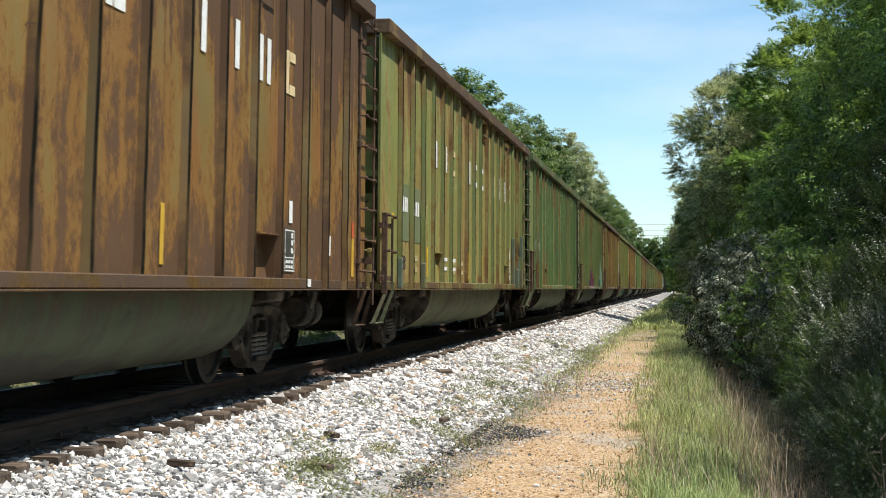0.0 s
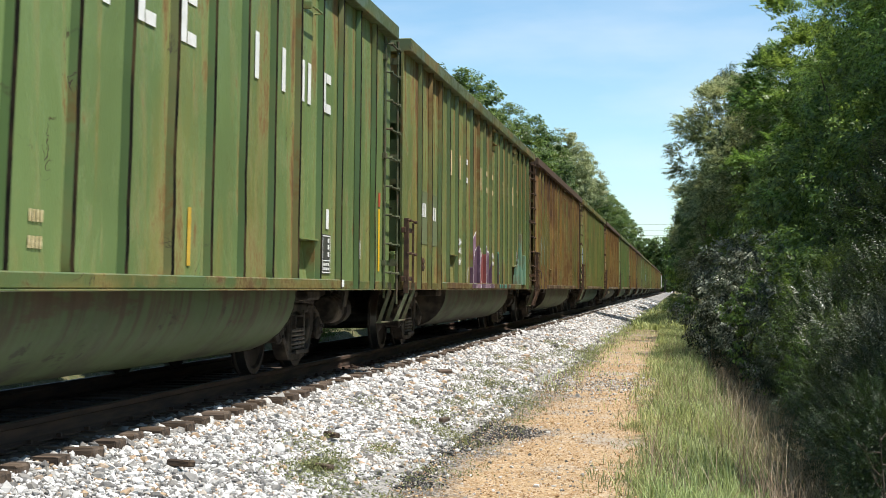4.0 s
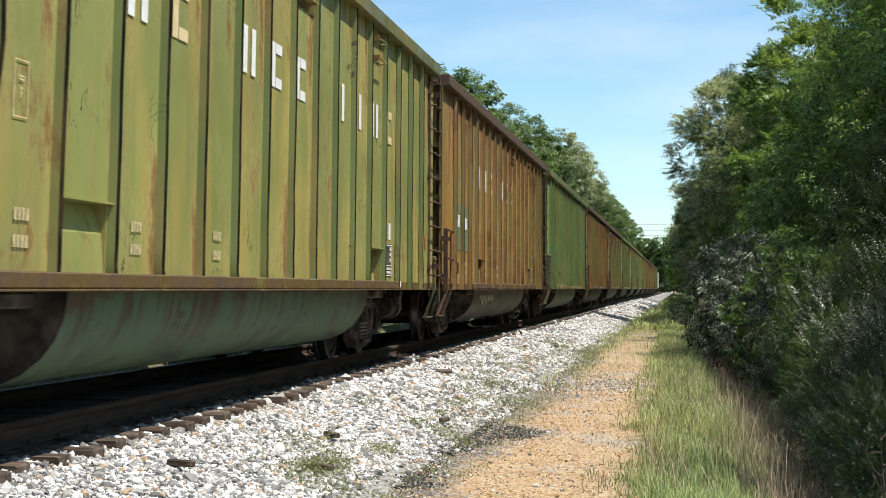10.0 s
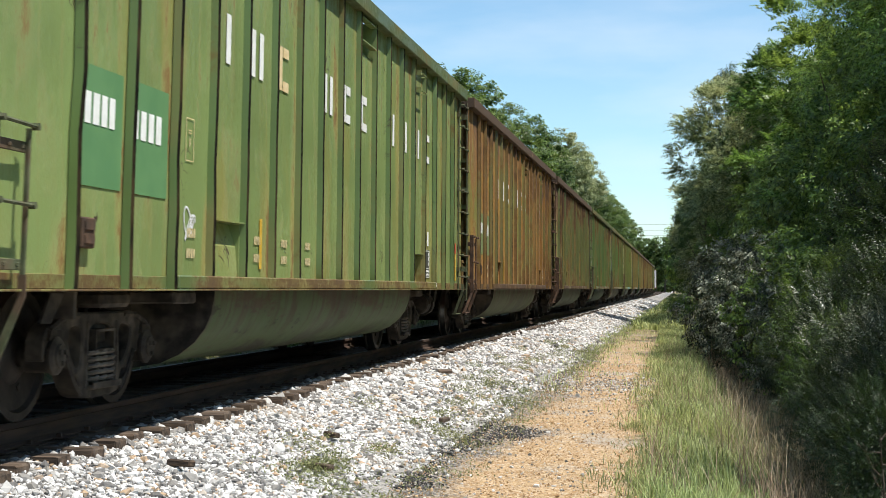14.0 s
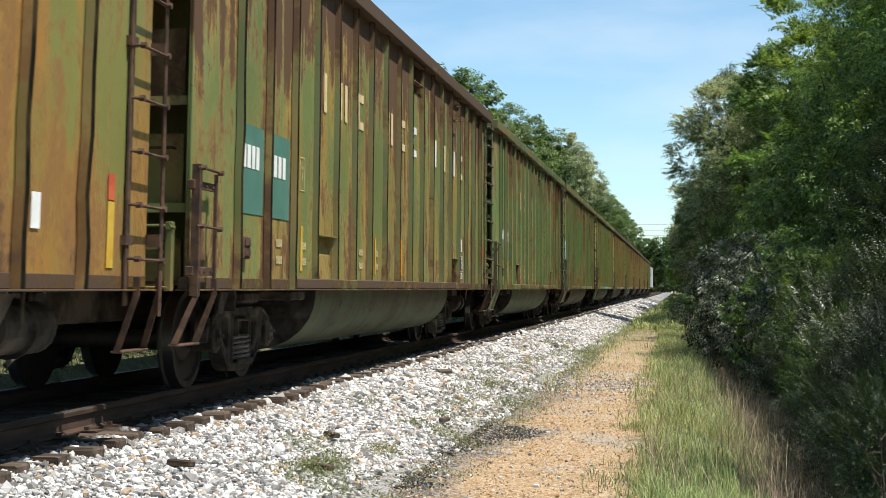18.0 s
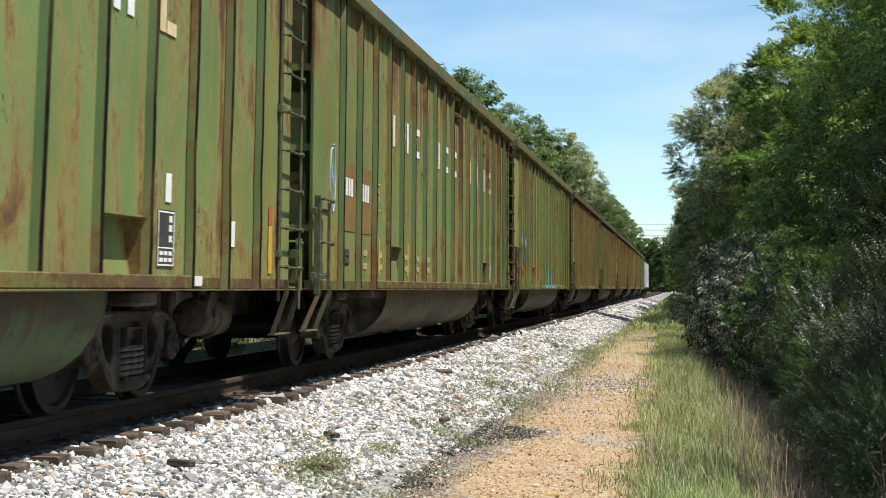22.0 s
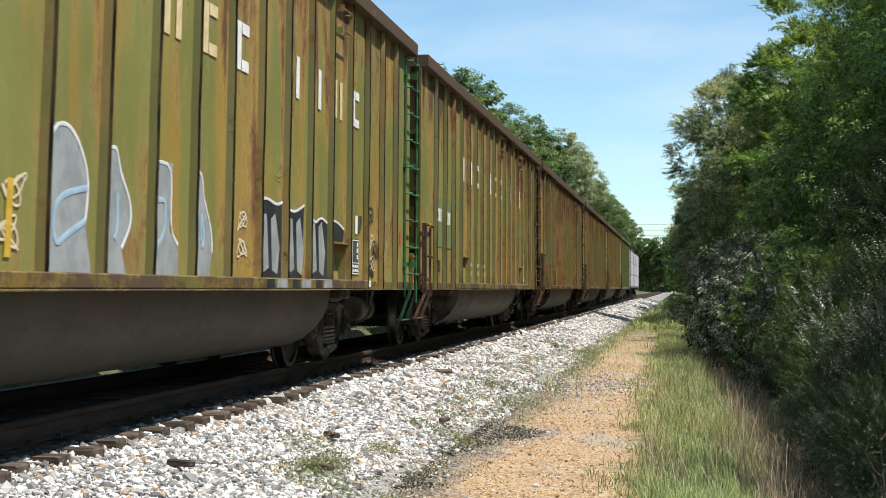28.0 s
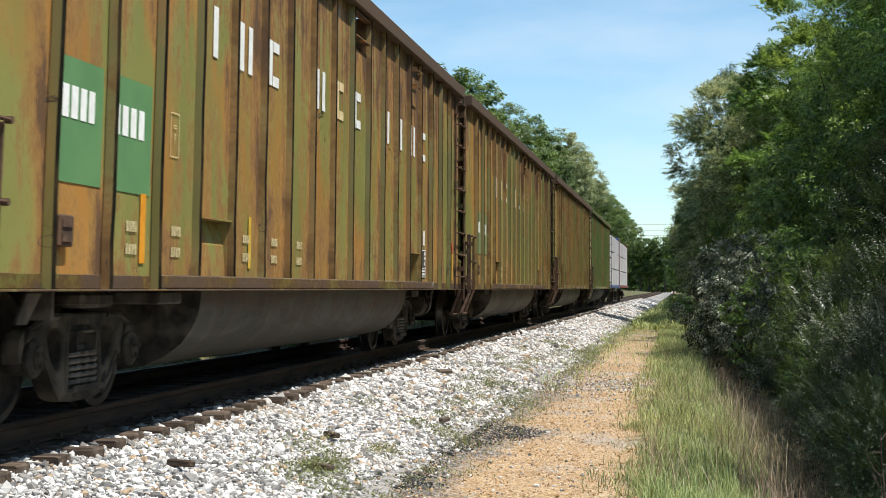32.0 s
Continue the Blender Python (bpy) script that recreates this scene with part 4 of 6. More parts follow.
def scribble(car, colour, y0, z0, w, h, seed, r=0.012, x=None):
    """A looping line of spray paint, plain and wordless."""
    rng = random.Random(seed)
    a, b, c = rng.uniform(2.2, 3.4), rng.uniform(0, 6.28), rng.uniform(0, 6.28)
    pts = []
    for i in range(49):
        u = i / 48
        pts.append(((X_SIDE + 0.007) if x is None else x, y0 + w * (0.5 + 0.36 * math.sin(6.28 * a * u + b) + 0.14 * (2 * u - 1)), z0 + h * (0.5 + 0.30 * math.cos(6.28 * (a + 0.6) * u + c) + 0.20 * math.sin(3.0 * u + c))))
    so = Solid().tube(pts, r, 6)
    for q in so.v:
        q.x = pts[0][0] + (q.x - pts[0][0]) * 0.12
    part("graffiti", so.mesh("graffiti", [M_SPRAY[colour]]), car)


def graffiti(car, style):
    """Sprayed shapes that fill panel after panel down to the sill, with paler outlines; plain and wordless."""
    WIDE = PITCH - 0.10

    def put(so, colour, label=""):
        part("graffiti", so.mesh("graffiti", [M_SPRAY[colour]]), car, label=label)

    def fill(p, prof, colour, lift=0.002):
        y0 = FIRST + PITCH * p + 0.05
        put(Solid().prism([(y0 + u * WIDE, 1.016 + w) for u, w in prof], "x", X_SIDE + 0.001, X_SIDE + 0.0045 + lift), colour)

    def line(p, prof, colour, r=0.016):
        y0 = FIRST + PITCH * p + 0.05
        pts = []
        for (u, w), (u2, w2) in zip(prof, prof[1:]):
            pts += [(X_SIDE + 0.009, y0 + (u + (u2 - u) * q / 3) * WIDE, 1.016 + w + (w2 - w) * q / 3) for q in range(3)]
        pts.append((X_SIDE + 0.009, y0 + prof[-1][0] * WIDE, 1.016 + prof[-1][1]))
        for _ in range(2):
            pts = [pts[0]] + [tuple((a + 2 * b + c) / 4 for a, b, c in zip(*t)) for t in zip(pts, pts[1:], pts[2:])] + [pts[-1]]
        so = Solid().tube(pts, r, 6)
        for q in so.v:
            q.x = X_SIDE + 0.009 + (q.x - X_SIDE - 0.009) * 0.12
        put(so, colour)

    def on_rib(i, h, colour):
        y0 = FIRST + PITCH * i
        put(Solid().prism([(y0 - 0.046, 1.016), (y0 - 0.040, 1.016), (y0 - 0.040, 1.016 + h), (y0 - 0.046, 1.016 + h * 0.96)], "x", X_SIDE + 0.01, X_SIDE + 0.066), colour)

    def on_sill(ya, yb, colour):
        so = Solid().prism([(ya, 0.930), (yb, 0.930), (yb - 0.02, 1.010), (ya + 0.02, 1.010)], "x", 1.574, 1.578)
        put(so, colour)

    def shapes(rows, colour, edge, lift=0.002):
        for p, prof in rows:
            fill(p, prof, colour, lift)
            line(p, prof[1:-1], edge)
    if style == "purple":
        shapes(((6, [(0, 0), (0, 0.80), (0.22, 0.82), (0.5, 0.88), (0.88, 0.99), (0.88, 0)]),
                (7, [(0, 0), (0.02, 0.72), (0.12, 0.77), (0.24, 0.74), (0.30, 0.62), (0.46, 0.70), (0.62, 0.62), (0.74, 0.52), (0.80, 0)]),
                (8, [(0, 0), (0.04, 0.68), (0.14, 0.64), (0.32, 0.76), (0.50, 0.76), (0.62, 0.62), (0.80, 0.66), (1.0, 0.62), (1.0, 0)]),
                (9, [(0, 0), (0, 0.54), (0.12, 0.46), (0.28, 0.24), (0.44, 0.03), (0.46, 0)])), "purple", "white")
        fill(6, [(0.55, 0), (0.50, 0.35), (0.66, 0.62), (0.98, 0.66), (1.0, 0)], "plum", 0.004)
        fill(7, [(0.52, 0), (0.60, 0.28), (0.82, 0.58), (1.0, 0.60), (1.0, 0)], "red", 0.004)
        fill(8, [(0, 0), (0, 0.50), (0.14, 0.58), (0.22, 0.30), (0.16, 0)], "red", 0.004)
        fill(8, [(0.60, 0), (0.56, 0.28), (0.70, 0.56), (0.98, 0.58), (1.0, 0)], "plum", 0.004)
        fill(6, [(0.02, 0.10), (0.05, 0.40), (0.22, 0.42), (0.34, 0.24), (0.22, 0.10)], "blush", 0.005)
        for p, prof in ((6, [(0.02, 0.42), (0.2, 0.46), (0.34, 0.30), (0.30, 0.12), (0.12, 0.06), (0.04, 0.16)]), (6, [(0.52, 0.0), (0.48, 0.30), (0.64, 0.62), (0.95, 0.68)]), (7, [(0.22, 0.44), (0.20, 0.20), (0.30, 0.0)]), (7, [(0.5, 0.62), (0.46, 0.2), (0.66, 0.06), (0.74, 0.0)]), (8, [(0.30, 0.72), (0.30, 0.44), (0.18, 0.40), (0.24, 0.10), (0.22, 0.0)]), (8, [(0.58, 0.66), (0.50, 0.44), (0.60, 0.36), (0.54, 0.0)]), (5, [(0.55, 0.02), (0.66, 0.20), (0.80, 0.30)])):
            line(p, prof, "white", 0.013)
        for i, h, c in ((6, 0.30, "plum"), (7, 0.72, "plum"), (8, 0.58, "red"), (9, 0.60, "plum")):
            on_rib(i, h, c)
        for p, c in ((5.8, "plum"), (6.5, "purple"), (7.2, "plum"), (7.9, "purple"), (8.6, "plum")):
            on_sill(FIRST + PITCH * p, FIRST + PITCH * (p + 0.62), c)
            on_sill(FIRST + PITCH * (p + 0.63), FIRST + PITCH * (p + 0.69), "white")
        shapes(((10, [(0.02, 0), (0.04, 0.66), (0.2, 0.62), (0.36, 0.68), (0.72, 0.66), (0.80, 0)]), (11, [(0.02, 0), (0.05, 0.62), (0.2, 0.66), (0.62, 0.56), (0.66, 0)]), (12, [(0.0, 0), (0.02, 0.26), (0.30, 0.26), (0.34, 0)])), "black", "teal")
        for p, prof in ((10, [(0.04, 0.62), (0.18, 0.30), (0.22, 0.62)]), (10, [(0.36, 0.0), (0.42, 0.30), (0.38, 0.62)]), (10, [(0.74, 0.66), (0.80, 0.3), (0.86, 0.22)]), (11, [(0.34, 0.0), (0.42, 0.34), (0.36, 0.58)]), (11, [(0.02, 0.0), (0.12, 0.40), (0.05, 0.62)]), (12, [(0.0, 0.62), (0.24, 0.50), (0.30, 0.34)]), (12, [(0.04, 0.0), (0.06, 0.48), (0.20, 0.36)])):
            line(p, prof, "teal", 0.022)
        for p in (10.2, 10.6, 11.1, 11.4, 12.1):
            on_sill(FIRST + PITCH * p, FIRST + PITCH * (p + 0.22), "black")
            on_sill(FIRST + PITCH * (p + 0.23), FIRST + PITCH * (p + 0.33), "teal")
        for q in range(2):
            scribble(car, "white", FIRST + PITCH * 9 + 0.42, 1.36 + 0.17 * q, 0.34, 0.12, 40 + q, 0.009)
        for q in range(3):
            scribble(car, "white", FIRST + PITCH * 4 + 0.40, 1.34 + 0.17 * q, 0.36, 0.13, 50 + q, 0.009)
        for i, h in ((14, 0.45), (15, 1.22), (16, 0.72)):
            so = Solid().box(-0.01, 0.066, -0.10, 0.06, 0, h, 0, 0.01).box(-0.008, 0.006, -0.27, -0.10, 0, h * 0.5).box(-0.008, 0.006, 0.06, 0.22, 0, h * 0.8)
            part("repair_plate", so.mesh("repair_plate", [M_TEALPLATE]), car, (X_SIDE + 0.012, FIRST + PITCH * i, 1.013), label="pale turquoise repair plate over a rib")
        scribble(car, "black", FIRST + PITCH * 14 + 0.18, 1.15, 0.55, 0.60, 5, 0.020)
        scribble(car, "teal", FIRST + PITCH * 15 + 0.25, 1.45, 0.45, 0.45, 9, 0.014)
    elif style == "cyan":
        shapes(((7, [(0.1, 0), (0.12, 0.52), (0.3, 0.60), (0.62, 0.48), (0.60, 0.3), (0.78, 0)]), (8, [(0, 0), (0.06, 0.56), (0.3, 0.52), (0.52, 0.62), (0.90, 0.54), (0.94, 0)]), (9, [(0, 0), (0.04, 0.58), (0.42, 0.54), (0.50, 0.3), (0.9, 0.44), (0.95, 0)]), (10, [(0, 0), (0.05, 0.50), (0.4, 0.60), (0.8, 0.42), (0.86, 0)])), "cyan", "black")
        for p in (7, 8, 9, 10):
            line(p, [(0.36, 0.06), (0.30, 0.26), (0.52, 0.40), (0.62, 0.12)], "black", 0.020)
            on_sill(FIRST + PITCH * p + 0.1, FIRST + PITCH * (p + 0.8), "cyan")
        for q in range(6):
            scribble(car, "black" if q % 2 else "cyan", FIRST + PITCH * 7 + 0.2 + 0.55 * q, 0.69, 0.62, 0.16, 80 + q, 0.015, 1.388)
    else:
        shapes(((5, [(0, 0), (0.02, 0.80), (0.18, 0.94), (0.42, 0.94), (0.66, 0.80), (0.82, 0.60), (0.76, 0.34), (0.92, 0)]), (6, [(0, 0), (0.10, 0.86), (0.26, 0.88), (0.34, 0.70), (0.58, 0.54), (0.64, 0.36), (0.42, 0.18), (0.54, 0)]),
                (7, [(0.02, 0), (0.06, 0.84), (0.52, 0.86), (0.46, 0.34), (0.70, 0.24), (0.74, 0)]), (8, [(0, 0), (0.04, 0.84), (0.24, 0.84), (0.30, 0.62), (0.56, 0.40), (0.60, 0.2), (0.52, 0)])), "silver", "white")
        for p, prof in ((5, [(0.78, 0.56), (0.30, 0.50), (0.14, 0.36), (0.22, 0.16), (0.40, 0.24), (0.76, 0.34)]), (6, [(0.30, 0.56), (0.32, 0.30), (0.26, 0.24)]), (7, [(0.14, 0.56), (0.36, 0.58), (0.34, 0.30), (0.10, 0.20)]), (8, [(0.24, 0.50), (0.26, 0.18), (0.36, 0.34), (0.24, 0.50)])):
            line(p, prof, "blue", 0.024)
        shapes(((10, [(0, 0), (0.04, 0.72), (0.3, 0.76), (0.7, 0.70), (0.95, 0.74), (0.96, 0)]), (11, [(0, 0), (0.02, 0.70), (0.4, 0.66), (0.86, 0.76), (0.80, 0)]), (12, [(0, 0), (0.05, 0.70), (0.3, 0.58), (0.6, 0.68), (0.96, 0.62), (0.98, 0)]), (13, [(0, 0.44), (0.04, 0.66), (0.4, 0.66), (0.84, 0.58), (0.8, 0.44)])), "black", "white")
        for p in (10, 11, 12):
            fill(p, [(0.10, 0.04), (0.16, 0.60), (0.30, 0.60), (0.42, 0.10)], "silver", 0.004)
            fill(p, [(0.56, 0.08), (0.48, 0.56), (0.66, 0.62), (0.86, 0.30), (0.78, 0.04)], "silver", 0.004)
            on_sill(FIRST + PITCH * p + 0.1, FIRST + PITCH * (p + 0.42), "black")
            on_sill(FIRST + PITCH * (p + 0.5), FIRST + PITCH * (p + 0.9), "silver")
        for q, (p, dy) in enumerate(((4, 0.35), (4, 0.40), (9, 0.3), (9, 0.3), (15, 0.3), (15, 0.3))):
            scribble(car, "sand", FIRST + PITCH * p + dy, 1.14 + 0.24 * (q % 2), 0.34, 0.22, 60 + q, 0.009)
        scribble(car, "black", FIRST + PITCH * 14 + 0.52, 1.5, 0.3, 0.3, 71, 0.010)


TRAIN, WHEELS = [], []


def truck(car, y):
    b = part("truck", BOLSTER, car, (0, y, 0), label="grimy cast steel truck")
    for s in (0, 1):
        f = part("side_frame", SFRAME, b)
        if s:
            f.rotation_euler = (0, 0, math.pi)
        for dy in (-0.15, 0.0, 0.15):
            part("coil_spring", SPRING, b, ((-1) ** s * 1.01, dy, 0.215))
        for dy in (-0.89, 0.89):
            c = part("bearing_cap", BEARING, b, (0, dy, 0.457))
            if s:
                c.rotation_euler = (0, 0, math.pi)
    for dy in (-0.89, 0.89):
        WHEELS.append(part("wheelset", WHEELSET, car, (0, y + dy, 0.457)))


def gondola(n):
    base, tint, och, ru, br, belly, bg, patch, spray, label = CARS[n]
    base, tint = tuple(a * b for a, b in zip(base, (1.30, 1.23, 1.36))), tuple(a * b for a, b in zip(tint, (1.32, 1.20, 1.28)))
    rng = random.Random(100 + n)
    car = thing("gondola_car", label, "railway car", "gondola cars of the train")
    P = car_paint("paint", car, base, tint, (0.225, 0.108, 0.028) if CHORD[n] else RUST, BROWN, och, ru, br, bleed=0.19, vary=0.07, at=23.0 * n)
    # shaded copy of the body paint, for rib sides and the end backing
    shaded_rib_base = tuple(0.55 * a + 0.10 * b for a, b in zip(base, tint)) if CHORD[n] else tuple(a * b for a, b in zip(base, (0.60, 0.68, 0.60)))
    PR = car_paint("rib_paint", car, shaded_rib_base, tuple(0.66 * q for q in tint), tuple(0.85 * q for q in RUST), BROWN, och * 0.7, ru * 0.85, br * 0.85, bleed=0.0, vary=0.26, at=23.0 * n)
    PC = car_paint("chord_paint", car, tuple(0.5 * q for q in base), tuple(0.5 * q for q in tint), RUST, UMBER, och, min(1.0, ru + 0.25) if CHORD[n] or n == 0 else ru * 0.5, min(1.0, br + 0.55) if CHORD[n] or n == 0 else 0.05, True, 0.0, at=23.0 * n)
    worn = 0.62 if n == 4 else 0.30 if CHORD[n] else 0.34
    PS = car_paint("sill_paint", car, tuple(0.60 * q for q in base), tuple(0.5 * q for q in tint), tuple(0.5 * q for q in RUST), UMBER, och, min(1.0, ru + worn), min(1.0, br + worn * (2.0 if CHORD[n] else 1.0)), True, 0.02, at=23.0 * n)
    PT = tub_paint("belly_paint", tuple(0.56 * q for q in belly), (0.042, 0.038, 0.030), bg)
    fore, aft = M_DULLIRON if n in (6, 9, 10, 12) else M_RUSTIRON, M_DULLIRON if n in (0, 1, 6, 8, 9, 11) else M_RUSTIRON
    iron = M_RUSTIRON
    if n == 12:
        aft = M_GREENIRON
    z0 = 1.012
    part("corner_panel", PLATE_END[0], car, (X_SIDE, 0, z0), P)
    part("corner_panel", PLATE_END[1], car, (X_SIDE, BODY - FIRST, z0), P)
    for i in range(NRIB - 1):
        y = FIRST + PITCH * i
        if i == 3:
            part("panel", PLATE_CUT, car, (X_SIDE, y, z0 + 0.49), P)
            part("jacking_pocket", POCKET, car, (X_SIDE, y, z0 + 0.01), P)
        elif i == 13:
            part("panel", PLATE_CUT2, car, (X_SIDE, y, z0 + 0.42), P)
            part("lift_pocket", POCKET2, car, (X_SIDE, y, z0 + 0.01), P)
        elif i == 9:
            part("panel", PLATE_CUT3, car, (X_SIDE, y, z0), P)
            part("upper_bracket", RECESS, car, (X_SIDE, y, z0 + H_PLATE - 0.46), P)
        else:
            part("panel", PLATES[rng.randrange(6)], car, (X_SIDE, y, z0), P)
    for i in range(NRIB):
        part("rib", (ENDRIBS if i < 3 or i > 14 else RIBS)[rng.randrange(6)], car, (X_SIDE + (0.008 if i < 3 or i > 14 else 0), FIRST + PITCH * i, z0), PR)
        r = part("rib", RIBS[rng.randrange(7)], car, (-X_SIDE - 0.01, FIRST + PITCH * i, z0), PR)
        r.rotation_euler = (0, 0, math.pi)
    for dz in (3.05, 2.80):
        part("toe_hold", TOEHOLD, car, (X_SIDE, FIRST + PITCH * 13, z0 + dz), P)
    part("far_side_sheet", FARWALL, car, mat=P)
    for flip in (0, 1):
        for me in (TOPCHORD, SILL):
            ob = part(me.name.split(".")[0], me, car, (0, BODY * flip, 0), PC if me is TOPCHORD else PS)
            if flip:
                ob.rotation_euler = (0, 0, math.pi)
        yy = 0.21 if flip == 0 else BODY - 0.21
        for me in ENDBAYS:
            part("end_sheet", me, car, (0, yy, 0), P)
        part("end_back_sheet", ENDBACK, car, (0, 0 if flip == 0 else BODY - 1.055, 0), PR)
        part("end_chord", ENDCHORD, car, (0, 0.13 if flip == 0 else BODY - 0.13, 0), PC)
        for z in (1.60, 2.46, 3.32):
            ob = part("end_ledge", LEDGE, car, (0, yy - 0.009 if flip == 0 else yy + 0.009, z), P)
            if flip:
                ob.rotation_euler = (0, 0, math.pi)
        for z in (1.30, 2.05):
            ob = part("end_grab_iron", ENDGRAB, car, (0, yy, z), iron)
            if flip:
                ob.rotation_euler = (0, 0, math.pi)
        for x, me in ((0, BODYBOLSTER), (1.235, SIDEBLOCK), (-1.235, SIDEBLOCK), (0, LUG)):
            ob = part(me.name.split(".")[0], me, car, (x, BODY * flip, 0))
            if flip:
                ob.rotation_euler = (0, 0, math.pi)
        for me, nm, mat in ((CSILL, "draft_sill", None), (COUPLER, "coupler", None), (LADDER, "side_ladder", aft), (GRAB, "grab_ladder", fore), (ENDSTEP, "end_platform", PR), (HOSE, "air_hose", None)):
            at = (0, 0, 1.22) if me is ENDSTEP else (0, 0, 0)
            ob = part(nm, me, car, at, mat)
            if flip:
                ob.rotation_euler, ob.location.y = (0, 0, math.pi), BODY
            if me is LADDER:
                for q in range(9):
                    part("rung", RUNG, ob, (0, 0, 1.12 + 0.375 * q), mat)
            if me is GRAB:
                for z in (1.86, 1.40):
                    part("rung", GRABRUNG, ob, (0, 0, z), mat)
        for y in (0.0, BODY):
            ob = part("corner_post", POST, car, (0, y, 0), P)
            if flip == 0 and y == BODY or flip == 1 and y == 0:
                ob.scale = (1 if flip == 0 else -1, -1 if y else 1, 1)
            elif flip == 1:
                ob.scale = (-1, -1, 1)
        for y, sc in ((0.0, 1), (BODY, -1)):
            ob = part("stirrup_step", STEP, car, (0, y, 0), aft if n == 12 and y else M_RUSTIRON if CHORD[n] else M_DULLIRON)
            ob.scale = (1 if flip == 0 else -1, sc, 1)
        for y in (1.30, 16.6):
            ob = part("hanger_plate", HANGER, car, (0, y, 0))
            if flip:
                ob.scale = (-1, 1, 1)
    part("floor_plate", FLOOR, car)
    part("belly_tub", TUB, car, mat=PT)
    part("tub_end_plate", TUBEND, car, (0, TUB_A - 0.021, 0))
    part("tub_end_plate", TUBEND, car, (0, TUB_B + 0.001, 0))
    part("tank_strap", TANKSTRAP, part("air_reservoir", TANK, car, (0, 17.25, 0)))
    part("placard_holder", RETAINER, car, (X_SIDE + 0.004, FIRST + PITCH * 0 + 0.1, 1.18), M_RUSTIRON)
    truck(car, 3.05)
    truck(car, BODY - 3.05)
    # markings
    xs1 = X_SIDE + 0.0075
    if patch:
        for p in (0, 1):
            part("repainted_patch", PATCHES[patch], car, (X_SIDE + 0.0045, FIRST + PITCH * p + 0.07, 1.59), label=patch + " repainted patch")
    part("marking_bar", MARK, car, (xs1 + 0.002, FIRST + 0.15, 2.00))
    part("marking_bar", NUMB, car, (xs1 + 0.002, FIRST + PITCH + 0.15, 1.98))
    part("stencil_outline", BOXMARK, car, (xs1, FIRST + PITCH * 2 + 0.32, 1.92))
    for p, c in ((3, "slim"), (4, "wide"), (5, "part"), (7, "wide"), (8, "part"), (9, "part"), (11, "slim"), (12, "slim"), (13, "wide"), (14, "part")):
        m = 0 if rng.random() < (0.15 if n == 2 else 0.35 if p in (5, 14) else 0.88) else 1
        part("stencil_block", LET[c][m], car, (xs1, FIRST + PITCH * p + (0.20 if c != "slim" else 0.38), 2.84))
    for p, kind in STRIPES.get(n, ()):
        part("reflector_stripe", {"new": STRIPE, "old": STRIPE_OLD, "orange": STRIPE_ORANGE}[kind], car, (xs1, FIRST + PITCH * p, 1.10))
    for p in (1, 2, 4, 5, 6):
        if rng.random() < 0.7 and not spray:
            part("stencil_mark", SMALLBARS, car, (xs1, FIRST + PITCH * p + 0.40, 1.16))
    if n == 0:
        part("stencil_mark", WSMALLBARS, car, (xs1, FIRST + PITCH * 4 + 0.3, 1.22))
        part("stencil_mark", WSMALLBARS, car, (xs1, FIRST + PITCH * 5 + 0.3, 1.22))
    part("data_plate", PLACARD, car, (xs1, FIRST + PITCH * 14 + 0.42, 1.57)) if n not in (5, 10) else part("painted_out_mark", GREYPATCH, car, (xs1, FIRST + PITCH * 14 + 0.36, 1.57))
    part("dark_backing", GREYFILM, car, (xs1 - 0.0025, FIRST + PITCH * 14 + 0.27, 1.08))
    part("data_stencil", PANELSTENCIL, car, (xs1, FIRST + PITCH * 14 + 0.28, 1.09))
    part("data_plate", PLACARD, car, (xs1, FIRST + PITCH * 16 + 0.2, 1.28))
    part("end_plate_tag", TAG, car, (1.506, FIRST + PITCH * 15 + 0.2, 0.94))
    part("orange_decal", DECAL, car, (xs1, BODY - 0.78, 1.52 if n not in (1, 2) else 1.97))
    if n % 4 != 0:
        part("reflector_stripe", TALLSTRIPE if n in (1, 2) else ENDSTRIPE, car, (xs1, BODY - 0.78, 1.06 if n not in (1, 2) else 1.14))
    if n in (-1, 0, 1, 13):
        part("reflector_stripe", TALLSTRIPE, car, (xs1, 0.80, 1.14))
    if n == 4:
        part("reflector_stripe", ENDSTRIPE, car, (xs1, 0.80, 1.14))
    if n in (4, 10):
        so = Solid().tube([(xs1 - 0.004, 0.92 + 0.13 * math.sin(6.28 * q / 24), 2.16 + 0.36 * math.cos(6.28 * q / 24) + 0.03 * math.sin(q)) for q in range(25)], 0.010, 5)
        part("graffiti", so.mesh("graffiti", [M_SPRAY["blue"]]), car, label="pale blue sprayed outline")
        scribble(car, "blue", 0.84, 2.05, 0.16, 0.3, 3, 0.006)
    if n == 5:
        for q in range(4):
            scribble(car, "sand", 5.6 + 0.55 * q, 0.60, 0.60, 0.26, 20 + q, 0.008, 1.398)
    if n == 0:
        for i, h in ((0, 0.42), (2, 0.38), (15, 1.15), (16, 0.45), (17, 1.25)):
            so = Solid().box(-0.004, 0.070, -0.052, 0.030, 0, h, 0, 0.010)
            part("repair_plate", so.mesh("repair_plate", [M_SLATEPLATE]), car, (X_SIDE + 0.009, FIRST + PITCH * i, 0.925), label="slate-grey repair plate over a rib")
        for y0, w, h in ((FIRST + PITCH * 15 + 0.08, PITCH - 0.16, 0.42), (FIRST + PITCH * 16 + 0.08, PITCH - 0.16, 0.62)):
            part("repainted_patch", film("repainted_patch", w, h, M_SLATEPLATE), car, (X_SIDE + 0.0045, y0, 1.02), label="slate-grey repainted patch")
